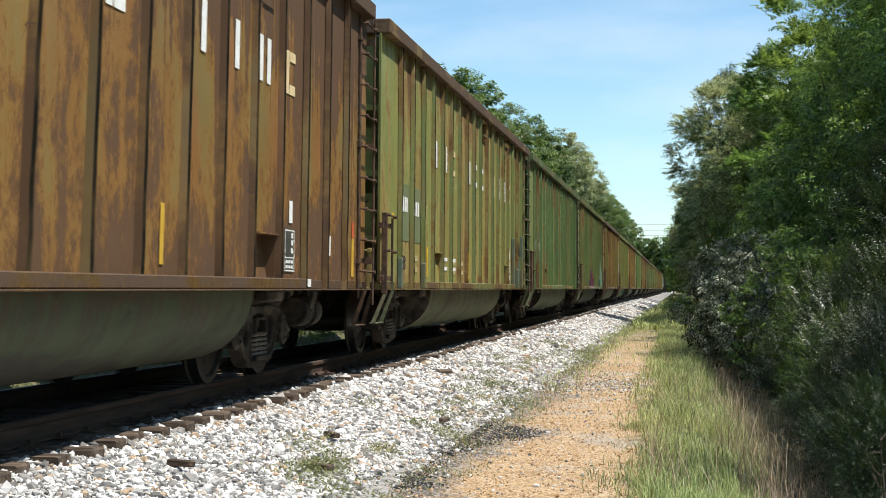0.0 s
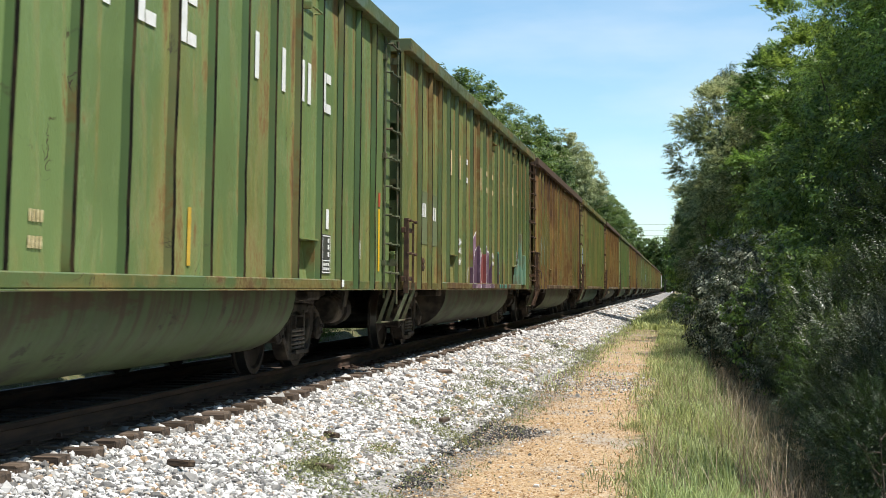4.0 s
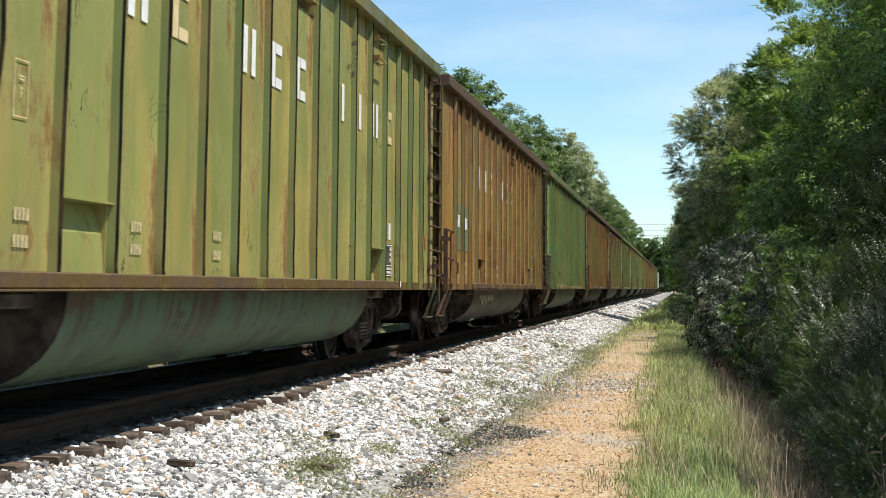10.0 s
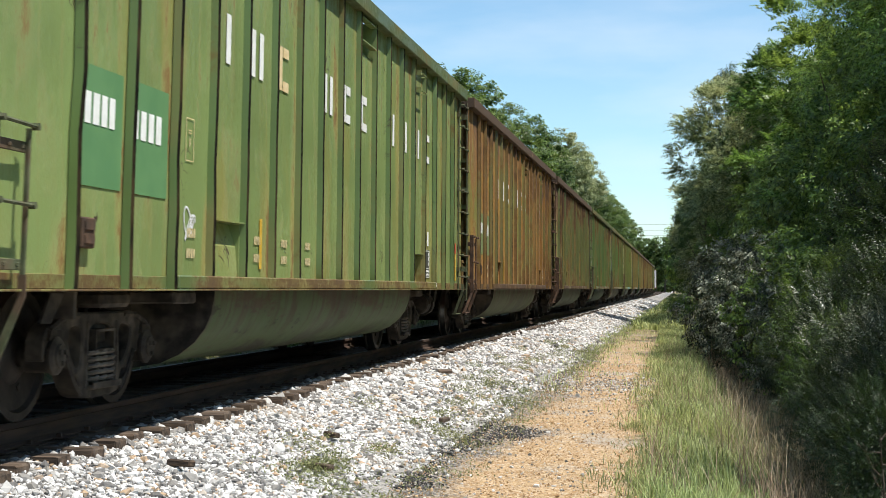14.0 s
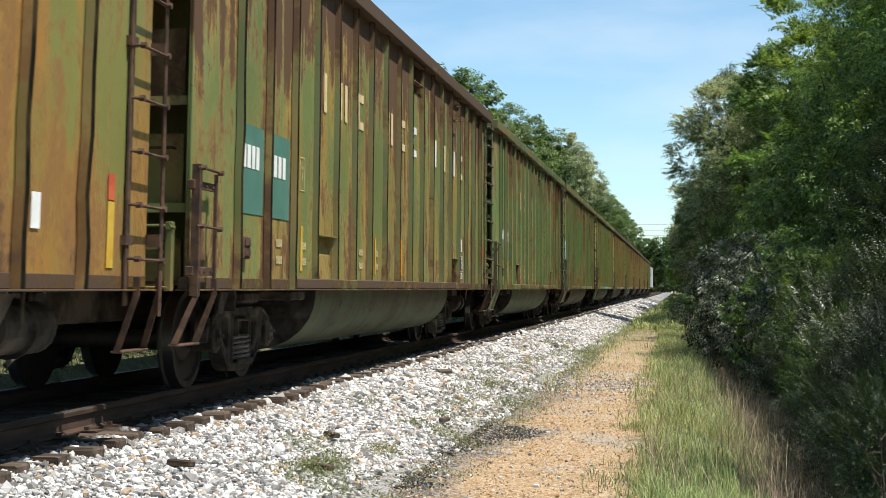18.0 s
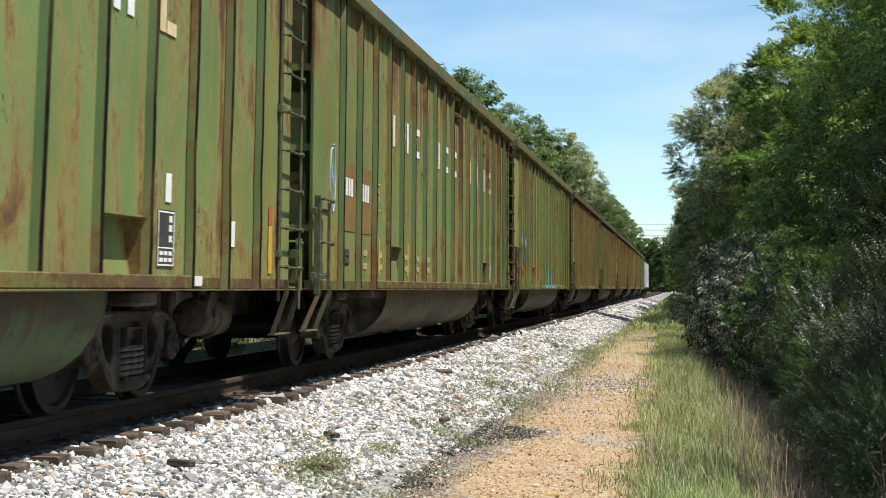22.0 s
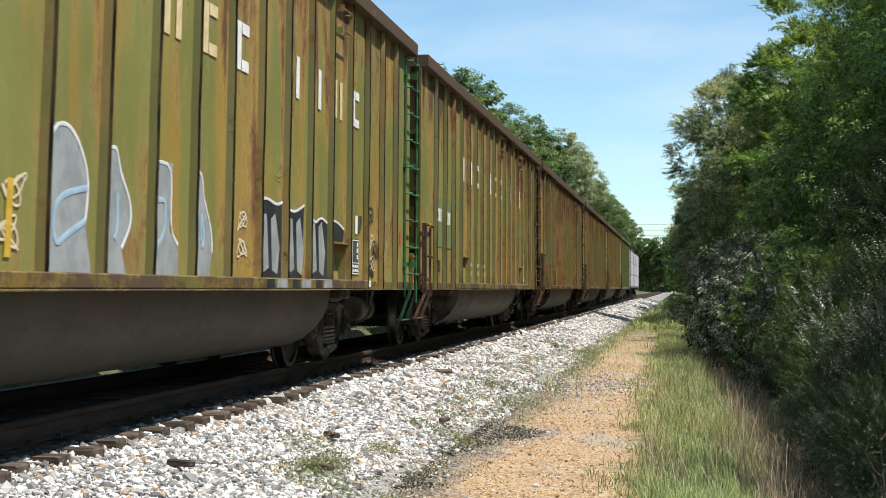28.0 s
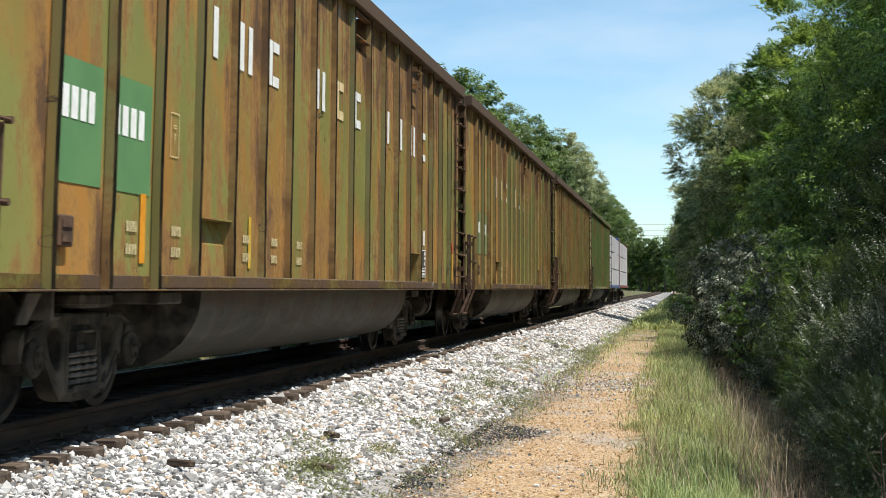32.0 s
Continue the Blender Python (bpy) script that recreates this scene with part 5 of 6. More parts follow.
        for y0, z in ((FIRST + PITCH * 15 + 0.30, 1.08), (FIRST + PITCH * 16 + 0.16, 1.42), (FIRST + PITCH * 16 + 0.42, 1.14)):
            part("stencil_mark", WTEXT, car, (xs1, y0, z))
        for y0, z, seed in ((FIRST + PITCH * 15 + 0.5, 1.75, 14), (FIRST + PITCH * 16 + 0.15, 1.78, 15), (FIRST + PITCH * 16 + 0.5, 1.70, 16), (FIRST + PITCH * 17 + 0.1, 1.62, 17)):
            scribble(car, "black", y0, z, 0.42, 0.40, seed, 0.013)
    if n == 12:
        for y0, z, seed in ((FIRST + PITCH * 15 + 0.1, 1.65, 91), (FIRST + PITCH * 15 + 0.45, 1.30, 92), (FIRST + PITCH * 15 + 0.2, 1.06, 93)):
            scribble(car, "black", y0, z, 0.45, 0.32, seed, 0.012)
    if n == 6:
        scribble(car, "white", FIRST + PITCH * 2 + 0.3, 1.3, 0.3, 0.32, 31, 0.010)
    if n == 13:
        scribble(car, "sand", FIRST + PITCH * 3 + 0.2, 1.1, 0.5, 0.25, 33, 0.006, X_SIDE - 0.055)
    if spray:
        graffiti(car, spray)
    TRAIN.append((car, n))


for n in sorted(CARS):
    gondola(n)

# ---- two flat cars with wrapped loads at the tail
M_WRAP = grainy("white_lumber_wrap", (0.42, 0.41, 0.43), (0.54, 0.53, 0.55), 1.2, 0.45, bump=0.4)
M_FLATRED = grainy("oxide_red_steel", (0.14, 0.035, 0.03), (0.20, 0.06, 0.045), 3, 0.8)
M_FLATBLUE = grainy("blue_steel", (0.06, 0.09, 0.20), (0.08, 0.12, 0.25), 3, 0.6)
WRAP = Solid().box(-1.35, 1.35, 0, 3.72, 0, 0.985, 0, 0.03).mesh("lumber_package", [M_WRAP])
for n, m in ((18, M_FLATBLUE), (19, M_FLATRED)):
    car = thing("flat_car", "bulkhead flat car stacked with white wrapped lumber bundles", "railway car", "flat cars at the tail")
    part("deck", Solid().box(-1.4, 1.4, 0, 16.2, 0.98, 1.12, 0, 0.02).box(-0.3, 0.3, -0.1, 16.3, 0.65, 0.98).mesh("deck", [m]), car)
    for y in (0.05, 15.95):
        part("bulkhead", Solid().box(-1.35, 1.35, y, y + 0.2, 1.12, 4.35, 0, 0.03).mesh("bulkhead", [m]), car)
    part("coupler", COUPLER, car)
    c = part("coupler", COUPLER, car, (0, 16.2, 0))
    c.rotation_euler = (0, 0, math.pi)
    truck(car, 2.0)
    truck(car, 14.2)
    for i in range(4):
        for j in range(3):
            part("lumber_package", WRAP, car, (0.02 * ((i * j) % 3), 0.55 + 3.8 * i, 1.13 + 1.0 * j))
    TRAIN.append((car, n))

# ---- planting


def leaves_mesh(name, pos, nrm, size, mat, rng, slim=0.5):
    """Folded leaf blades at pos, facing nrm; four corners each."""
    n = len(pos)
    nrm = nrm / np.linalg.norm(nrm, axis=1, keepdims=True)
    t = rng.normal(size=(n, 3))
    t -= (t * nrm).sum(1, keepdims=True) * nrm
    t /= np.linalg.norm(t, axis=1, keepdims=True)
    b = np.cross(nrm, t)
    s = (size * rng.uniform(0.65, 1.35, n))[:, None]
    vs = np.empty((n, 4, 3), np.float32)
    vs[:, 0] = pos - t * s * 0.5
    vs[:, 1] = pos + b * s * slim * 0.5 + nrm * s * 0.08
    vs[:, 2] = pos + t * s * 0.5 - nrm * s * 0.10
    vs[:, 3] = pos - b * s * slim * 0.5 + nrm * s * 0.08
    me = bpy.data.meshes.new(name)
    me.vertices.add(4 * n)
    me.vertices.foreach_set("co", vs.ravel())
    me.loops.add(4 * n)
    me.loops.foreach_set("vertex_index", np.arange(4 * n, dtype=np.int32))
    me.polygons.add(n)
    me.polygons.foreach_set("loop_start", np.arange(0, 4 * n, 4, dtype=np.int32))
    me.materials.append(mat)
    me.update(calc_edges=True)
    return me


def ball(rng, n):
    d = rng.normal(size=(n, 3))
    return d / np.linalg.norm(d, axis=1, keepdims=True) * rng.uniform(0, 1, (n, 1)) ** 0.45


def crown_mesh(name, seed, rad, clumps, per, leaf, mat, clump_r=0.8, slim=0.5, lobes=26, lobe_r=0.42, droop=0.0):
    """An uneven crown: boughs on a lumpy ellipsoid, each a dome of leaf sprays with gaps between."""
    rng = np.random.default_rng(seed)
    rad = np.array(rad)
    g = np.arange(lobes) + 0.5
    ph, th = np.arccos(1 - 1.75 * g / lobes), math.pi * (1 + 5 ** 0.5) * g + seed
    ld = np.stack([np.cos(th) * np.sin(ph), np.sin(th) * np.sin(ph), np.cos(ph)], 1) + rng.normal(size=(lobes, 3)) * 0.11
    lr = lobe_r * rng.uniform(0.82, 1.25, lobes)
    lc = ld * (1 - lr * 0.75)[:, None] * rng.uniform(0.82, 1.02, (lobes, 1))
    li = rng.choice(lobes, clumps, p=lr ** 2 / (lr ** 2).sum())
    d = rng.normal(size=(clumps, 3)) + ld[li] * 0.9 + np.array((0, 0, 0.35))
    d /= np.linalg.norm(d, axis=1, keepdims=True)
    c = (lc[li] + d * lr[li][:, None] * rng.uniform(0.72, 1.06, (clumps, 1))) * rad
    cr = clump_r * rng.uniform(0.6, 1.25, clumps)
    idx = np.repeat(np.arange(clumps), per)
    o = ball(rng, len(idx)) * np.array((1.0, 1.0, 0.6))
    pos = c[idx] + o * cr[idx][:, None]
    pos[:, 2] -= droop * (o[:, 0] ** 2 + o[:, 1] ** 2) * cr[idx]
    nrm = d[idx] * 0.75 + o * 0.5 + np.array((0, 0, 0.55)) + rng.normal(size=(len(idx), 3)) * 0.38
    return leaves_mesh(name, pos, nrm, leaf, mat, rng, slim)


def frond_crown(name, seed, rad, fronds, length, leaflets, leaf, mat, lobes=40, lobe_r=0.32, droop=0.5, rise=0.25, slim=0.36, low=1.8, deep=0.62, flat=1.0, reach=(0.74, 1.06)):
    """A crown of boughs bearing drooping leafy twigs: leaflets in pairs along each twig share its plane, so that whole sprays catch the light."""
    rng = np.random.default_rng(seed)
    rad = np.array(rad)
    g = np.arange(lobes) + 0.5
    ph, th = np.arccos(1 - low * g / lobes), math.pi * (1 + 5 ** 0.5) * g + seed
    ld = np.stack([np.cos(th) * np.sin(ph), np.sin(th) * np.sin(ph), np.cos(ph)], 1) + rng.normal(size=(lobes, 3)) * 0.12
    lr = lobe_r * rng.uniform(0.7, 1.3, lobes)
    lc = ld * (1 - lr * 0.7)[:, None] * rng.uniform(reach[0], reach[1], (lobes, 1))
    li = rng.choice(lobes, fronds, p=lr ** 2 / (lr ** 2).sum())
    d = rng.normal(size=(fronds, 3)) + ld[li] * 0.8 + np.array((0, 0, 0.3))
    d /= np.linalg.norm(d, axis=1, keepdims=True)
    base = (lc[li] + d * np.array((1, 1, flat)) * lr[li][:, None] * rng.uniform(deep, 1.0, (fronds, 1))) * rad
    r = d * 0.8 + ld[li] * 0.5 + rng.normal(size=(fronds, 3)) * 0.35 + np.array((0, 0, rise))
    r /= np.linalg.norm(r, axis=1, keepdims=True)
    size = length * rng.uniform(0.6, 1.35, fronds)
    u = (np.arange(leaflets) + 0.6) / leaflets
    p = base[:, None] + size[:, None, None] * (r[:, None] * u[None, :, None] - np.array((0, 0, droop)) * (u ** 2)[None, :, None])
    t = r[:, None] - np.array((0, 0, 2 * droop)) * u[None, :, None]
    t /= np.linalg.norm(t, axis=2, keepdims=True)
    up = np.array((0, 0, 1.0)) + rng.normal(size=(fronds, 1, 3)) * 0.30
    b = np.cross(t, up)
    b /= np.linalg.norm(b, axis=2, keepdims=True) + 1e-6
    nn = np.cross(b, t)
    side = np.where(np.arange(leaflets) % 2 == 0, 1.0, -1.0)[None, :, None]
    ax = b * side * 0.85 + t * 0.6 - nn * 0.22 + rng.normal(size=p.shape) * 0.16
    ax /= np.linalg.norm(ax, axis=2, keepdims=True)
    wv = np.cross(ax, nn)
    ls = (leaf * rng.uniform(0.7, 1.3, p.shape[:2]) * (1.1 - 0.45 * u)[None])[..., None]
    vs = np.stack([p, p + ax * ls * 0.45 + wv * ls * slim * 0.5 + nn * ls * 0.05, p + ax * ls - nn * ls * 0.08, p + ax * ls * 0.45 - wv * ls * slim * 0.5 + nn * ls * 0.05], 2).reshape(-1, 3).astype(np.float32)
    n = len(vs) // 4
    me = bpy.data.meshes.new(name)
    me.vertices.add(4 * n)
    me.vertices.foreach_set("co", vs.ravel())
    me.loops.add(4 * n)
    me.loops.foreach_set("vertex_index", np.arange(4 * n, dtype=np.int32))
    me.polygons.add(n)
    me.polygons.foreach_set("loop_start", np.arange(0, 4 * n, 4, dtype=np.int32))
    me.materials.append(mat)
    me.update(calc_edges=True)
    return me


def trunk_mesh(name, seed, h, r, spread, limbs=7, lean=0.05):
    """A tapered trunk with forking limbs."""
    rng = random.Random(seed)
    so = Solid()
    top = Vector((rng.uniform(-lean, lean) * h, rng.uniform(-lean, lean) * h, h))
    pts = [top * (i / 6) + Vector((rng.gauss(0, 0.012) * h, rng.gauss(0, 0.012) * h, 0)) * (i > 0) for i in range(7)]
    pts[0] = Vector((0, 0, -0.4))
    so.tube(pts, [r * (1.25 if i == 0 else 1 - 0.13 * i) for i in range(7)], 8)
    for i in range(limbs):
        q = pts[2 + i % 4].lerp(pts[3 + i % 4], rng.random())
        a = rng.uniform(0, 6.28)
        e = q + Vector((math.cos(a) * spread * 0.75, math.sin(a) * spread * 0.75, rng.uniform(0.1, 0.32) * h))
        m = q.lerp(e, 0.5) + Vector((0, 0, -0.06 * h))
        so.tube([q, m, e], [r * 0.42, r * 0.26, r * 0.08], 6)
        for _ in range(2):
            e2 = m + Vector((rng.uniform(-1, 1), rng.uniform(-1, 1), rng.uniform(0.1, 0.9))) * spread * 0.45
            so.tube([m, e2], [r * 0.18, r * 0.05], 5)
    return so.mesh(name, [M_BARK], True)


def plant(name, label, category, group, trunk, crown, at, crown_z, scale=1.0, turn=0.0, squash=1.0, part_name="crown"):
    ob = thing(name, label, category, group, at)
    ob.rotation_euler = (0, 0, turn)
    ob.scale = (scale, scale, scale * squash)
    if trunk:
        part("trunk", trunk, ob)
    part(part_name, crown, ob, (0, 0, crown_z))
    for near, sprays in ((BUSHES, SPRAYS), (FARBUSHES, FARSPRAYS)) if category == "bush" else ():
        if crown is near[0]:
            part("pale_sprays", sprays[len(group) % 2], ob, (0, 0, crown_z), label="silvery leaf sprays coloured pale for sunlight")
    return ob


TRUNKS = [trunk_mesh("trunk", i, 8.0, 0.18, 2.2) for i in range(3)]
OAKS = [crown_mesh("crown", 10 + i, (3.2, 3.2, 4.6), 240, 85, 0.16, (M_LEAF, M_LEAFGREY, M_LEAF, M_LEAFDARK)[i], 0.55, 0.5, 34, 0.36) for i in range(4)]
FARTREES = [crown_mesh("crown", 40 + i, (4.6, 4.6, 5.4), 400, 60, 0.23, m, 0.62, 0.55, 44, 0.31) for i, m in enumerate((M_LEAFDARK, M_LEAFMID, M_LEAFGREY))]
DISTANT = [crown_mesh("crown", 50 + i, (4.6, 4.6, 5.4), 150, 34, 0.5, m, 0.95, 0.6, 26, 0.4) for i, m in enumerate((M_LEAFDARK, M_LEAF))]
PINES = [crown_mesh("crown", 60 + i, (2.5, 2.5, 3.0), 250, 90, 0.20, M_NEEDLE, 0.36, 0.15, 30, 0.30) for i in range(2)]
NEAROAK = [frond_crown("crown", 70 + i, (3.4, 3.4, 4.5), 7600, 0.46, 13, 0.098, M_LEAF, 74, 0.30, 0.38, 0.12, 0.44, 1.85, 0.2, 0.42, (0.55, 1.12)) for i in range(2)]
MIDTREES = [frond_crown("crown", 90 + i, (3.0, 3.0, 4.0), 4600, 0.38, 11, 0.14, (M_LEAFGREY, M_LEAF, M_LEAFDARK)[i], 56, 0.27, 0.2, 0.25, 0.5, 1.85, 0.3, 0.5, (0.6, 1.12)) for i in range(3)]
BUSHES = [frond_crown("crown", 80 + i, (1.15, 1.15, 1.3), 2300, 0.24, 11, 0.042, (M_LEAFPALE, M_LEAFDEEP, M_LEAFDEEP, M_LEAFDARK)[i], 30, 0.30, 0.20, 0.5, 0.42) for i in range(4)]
FARBUSHES = [crown_mesh("crown", 180 + i, (1.15, 1.15, 1.3), 110, 42, 0.075, (M_LEAFPALE, M_LEAFDARK, M_LEAFMID, M_LEAF)[i], 0.19, 0.45, 22, 0.36) for i in range(4)]
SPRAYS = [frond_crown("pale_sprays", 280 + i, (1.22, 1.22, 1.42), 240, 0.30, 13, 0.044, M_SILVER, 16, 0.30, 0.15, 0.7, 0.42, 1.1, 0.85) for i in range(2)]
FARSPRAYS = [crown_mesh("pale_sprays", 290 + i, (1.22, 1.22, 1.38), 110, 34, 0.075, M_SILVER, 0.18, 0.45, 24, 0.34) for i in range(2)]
BUSHSTEM = trunk_mesh("stems", 5, 1.6, 0.035, 0.6, 9, 0.2)

rng = random.Random(4)
# broad-leaved trees along the verge; the last two are unseen, added to shade the near bushes
for x, y, s, i, cz in ((12.7, 28.5, 1.1, 0, 6.4), (13.4, 36.0, 1.25, 1, 7.4), (13.6, 42.5, 1.2, 1, 6.6), (13.2, 49.5, 1.1, 0, 6.6), (14.6, 41.0, 1.35, 0, 6.8), (13.2, 48.0, 1.25, 1, 7.4), (13.2, 14.0, 1.1, 1, 6.0), (13.4, 21.0, 1.1, 0, 6.2)):
    plant("broadleaf_tree", "bright green tree with drooping compound leaves over the verge", "tree", "verge trees", TRUNKS[i], NEAROAK[i], (x, y, ground_z(x, y)), cz, s, rng.uniform(0, 6.28))
for x, y, s, i, cz in ((8.4, 72.0, 1.05, 0, 8.0), (11.2, 66.0, 1.2, 1, 8.0), (8.4, 112.0, 1.2, 0, 5.4), (8.8, 80.0, 0.8, 1, 4.6), (11.5, 70.0, 1.2, 2, 5.4), (10.6, 58.0, 1.0, 1, 5.4), (10.3, 50.0, 0.9, 1, 4.6), (10.1, 43.0, 0.85, 1, 4.2)):
    plant("broadleaf_tree", ("pale grey-green tree at the wood's edge", "low yellow-green tree at the wood's edge", "dark green tree at the wood's edge")[i], "tree", "verge trees", TRUNKS[i], MIDTREES[i], (x, y, ground_z(x, y)), cz, s, rng.uniform(0, 6.28))
for i in range(14):
    y = 57 + 6.6 * i
    x = max(8.4, 12.8 - 0.048 * (y - 46)) + rng.uniform(-0.4, 0.6)
    plant("broadleaf_tree", "tall green broad-leaved tree in the verge woods", "tree", "verge trees", TRUNKS[i % 3], OAKS[i % 4], (x, y, ground_z(x, y)), min(8.4, 6.2 + 0.05 * (y - 44)), rng.uniform(0.92, 1.06), rng.uniform(0, 6.28))
for i in range(10):
    y = 24 + 8 * i
    x = 16.5 + rng.uniform(-1.0, 1.5)
    plant("broadleaf_tree", "dark green tree deeper in the woods", "tree", "verge trees", TRUNKS[i % 3], (FARTREES if y < 60 else DISTANT)[i % 2], (x, y, -0.8), 6.0, rng.uniform(1.1, 1.3), rng.uniform(0, 6.28))
for x, y, s, tall in ((14.0, 60, 0.95, 1.0), (8.3, 78, 0.68, 1.75), (10.3, 80, 0.78, 1.68), (7.2, 104, 0.85, 1.0), (8.6, 108, 1.1, 1.0), (7.4, 170, 1.0, 1.0)):
    plant("pine_tree", "dark pine standing among the verge trees", "tree", "verge trees", TRUNKS[0], PINES[0], (x, y, -0.9), 8.0, s, rng.uniform(0, 6.28), tall)
# undergrowth
BUSH_WORDS = ("silvery green privet bush at the wood's edge", "dark green shrub at the wood's edge")
# the small near shrubs stand in for shade in the ditch by their dark leaves
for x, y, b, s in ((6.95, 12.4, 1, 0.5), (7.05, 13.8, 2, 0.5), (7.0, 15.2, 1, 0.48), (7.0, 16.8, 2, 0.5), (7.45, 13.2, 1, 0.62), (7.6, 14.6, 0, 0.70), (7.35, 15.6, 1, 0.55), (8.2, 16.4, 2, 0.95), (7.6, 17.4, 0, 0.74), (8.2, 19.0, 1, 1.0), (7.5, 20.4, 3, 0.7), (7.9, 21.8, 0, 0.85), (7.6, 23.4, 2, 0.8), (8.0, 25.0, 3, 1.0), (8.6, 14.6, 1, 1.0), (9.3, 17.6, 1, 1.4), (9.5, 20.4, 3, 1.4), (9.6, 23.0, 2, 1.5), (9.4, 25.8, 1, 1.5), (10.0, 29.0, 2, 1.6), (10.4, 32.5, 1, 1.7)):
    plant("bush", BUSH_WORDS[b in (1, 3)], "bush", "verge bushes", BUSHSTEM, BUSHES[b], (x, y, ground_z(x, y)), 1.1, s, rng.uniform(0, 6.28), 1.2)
for i in range(30):
    y = 26 + 1.5 * i + rng.uniform(-0.4, 0.4)
    x = 7.5 + rng.uniform(-0.2, 0.7)
    b = (1, 0, 2, 3, 1)[i % 5]
    plant("bush", BUSH_WORDS[b != 0], "bush", "verge bushes", BUSHSTEM, FARBUSHES[b], (x, y, ground_z(x, y)), rng.uniform(1.0, 1.4), rng.uniform(0.8, 1.15), rng.uniform(0, 6.28), 1.15)
for i in range(18):
    y = 28 + 3.0 * i + rng.uniform(-0.4, 0.4)
    x = 9.2 + rng.uniform(-0.3, 0.8)
    b = (1, 2, 3, 2)[i % 4]
    plant("bush", BUSH_WORDS[1], "bush", "verge bushes", BUSHSTEM, FARBUSHES[b], (x, y, ground_z(x, y)), 1.6, rng.uniform(1.4, 1.8), rng.uniform(0, 6.28), 1.3)
for x, y, s in ((6.75, 33.5, 0.85), (6.8, 36.0, 1.1), (6.6, 39.0, 1.05), (7.3, 30.5, 0.8)):
    plant("bush", "pale silver-leaved bush leaning over the verge", "bush", "verge bushes", BUSHSTEM, FARBUSHES[0], (x, y, ground_z(x, y)), 1.3, s, rng.uniform(0, 6.28), 1.2)
for i in range(22):
    y = 72 + 5.5 * i + rng.uniform(-2, 2)
    x = rng.uniform(5.2, 6.6) - 0.004 * (y - 72)
    plant("bush", "low green scrub beside the path", "bush", "path scrub", None, FARBUSHES[(1, 3, 2)[i % 3]], (x, y, ground_z(x, y)), 0.55, rng.uniform(0.5, 0.85), rng.uniform(0, 6.28), 0.8)
for i in range(44):
    y = 7.5 + 1.25 * i + rng.uniform(-0.4, 0.4)
    x = -3.75 - rng.uniform(0, 0.7)
    plant("bush", "low dark scrub beyond the track", "bush", "scrub beyond the track", None, FARBUSHES[(1, 2, 1)[i % 3]], (x, y, ground_z(x, y)), 0.35, rng.uniform(0.5, 0.8), rng.uniform(0, 6.28), 0.8)
# trees beyond the train
for x, y, s, i, cz in ((-10.4, 106, 1.0, 1, 10.3), (-13.0, 110, 1.15, 0, 9.6), (-8.3, 120, 0.9, 1, 11.2), (-8.2, 136, 0.9, 0, 11.6), (-7.6, 166, 0.9, 2, 14.4), (-6.9, 178, 0.8, 2, 16.0), (-10, 182, 1.1, 0, 11.0), (-7.5, 205, 0.9, 0, 12.0), (-7.0, 232, 0.95, 1, 11.5), (-7.2, 262, 0.95, 0, 12.0), (-7.4, 300, 1.0, 1, 11.5), (-7.6, 345, 1.0, 0, 12.0)):
    plant("broadleaf_tree", ("dark green tree beyond the train", "green tree beyond the train", "pale grey-green tree beyond the train")[i], "tree", "trees beyond the train", TRUNKS[i], FARTREES[i], (x, y, ground_z(x, y)), cz, s, rng.uniform(0, 6.28))
for i in range(13):
    y = 70 + 28 * i
    x = -13.5 - rng.uniform(0, 5) - (14 if y < 100 else 0)
    plant("broadleaf_tree", "green tree in the woods beyond the train", "tree", "trees beyond the train", TRUNKS[i % 3], DISTANT[i % 2], (x, y, ground_z(x, y)), 7.0, rng.uniform(1.0, 1.3) * (0.7 if y < 100 else 1), rng.uniform(0, 6.28))
for i in range(15):
    y = 165 + 21 * i
    x = 9.4 + rng.uniform(-0.6, 2.0) - 0.006 * (y - 165)
    plant("broadleaf_tree", "green tree far along the line", "tree", "verge trees", TRUNKS[i % 3], DISTANT[i % 2], (x, y, ground_z(x, y)), 6.0, rng.uniform(0.9, 1.1), rng.uniform(0, 6.28))
for i in range(40):
    x = -52 + 2.2 * (i // 2) * 1.35 + rng.uniform(-1.0, 1.0)
    y = 500 + (0, 24)[i % 2] + rng.uniform(-8, 8) + (0 if x > -8 else 40)
    low = i % 2
    plant("broadleaf_tree", ("distant tree closing the view down the line", "low distant thicket tree")[low], "tree", "distant woods", TRUNKS[i % 3], DISTANT[0], (x, y, ground_z(x, y)), (8.4, 4.2)[low], rng.uniform(1.05, 1.4), rng.uniform(0, 6.28))


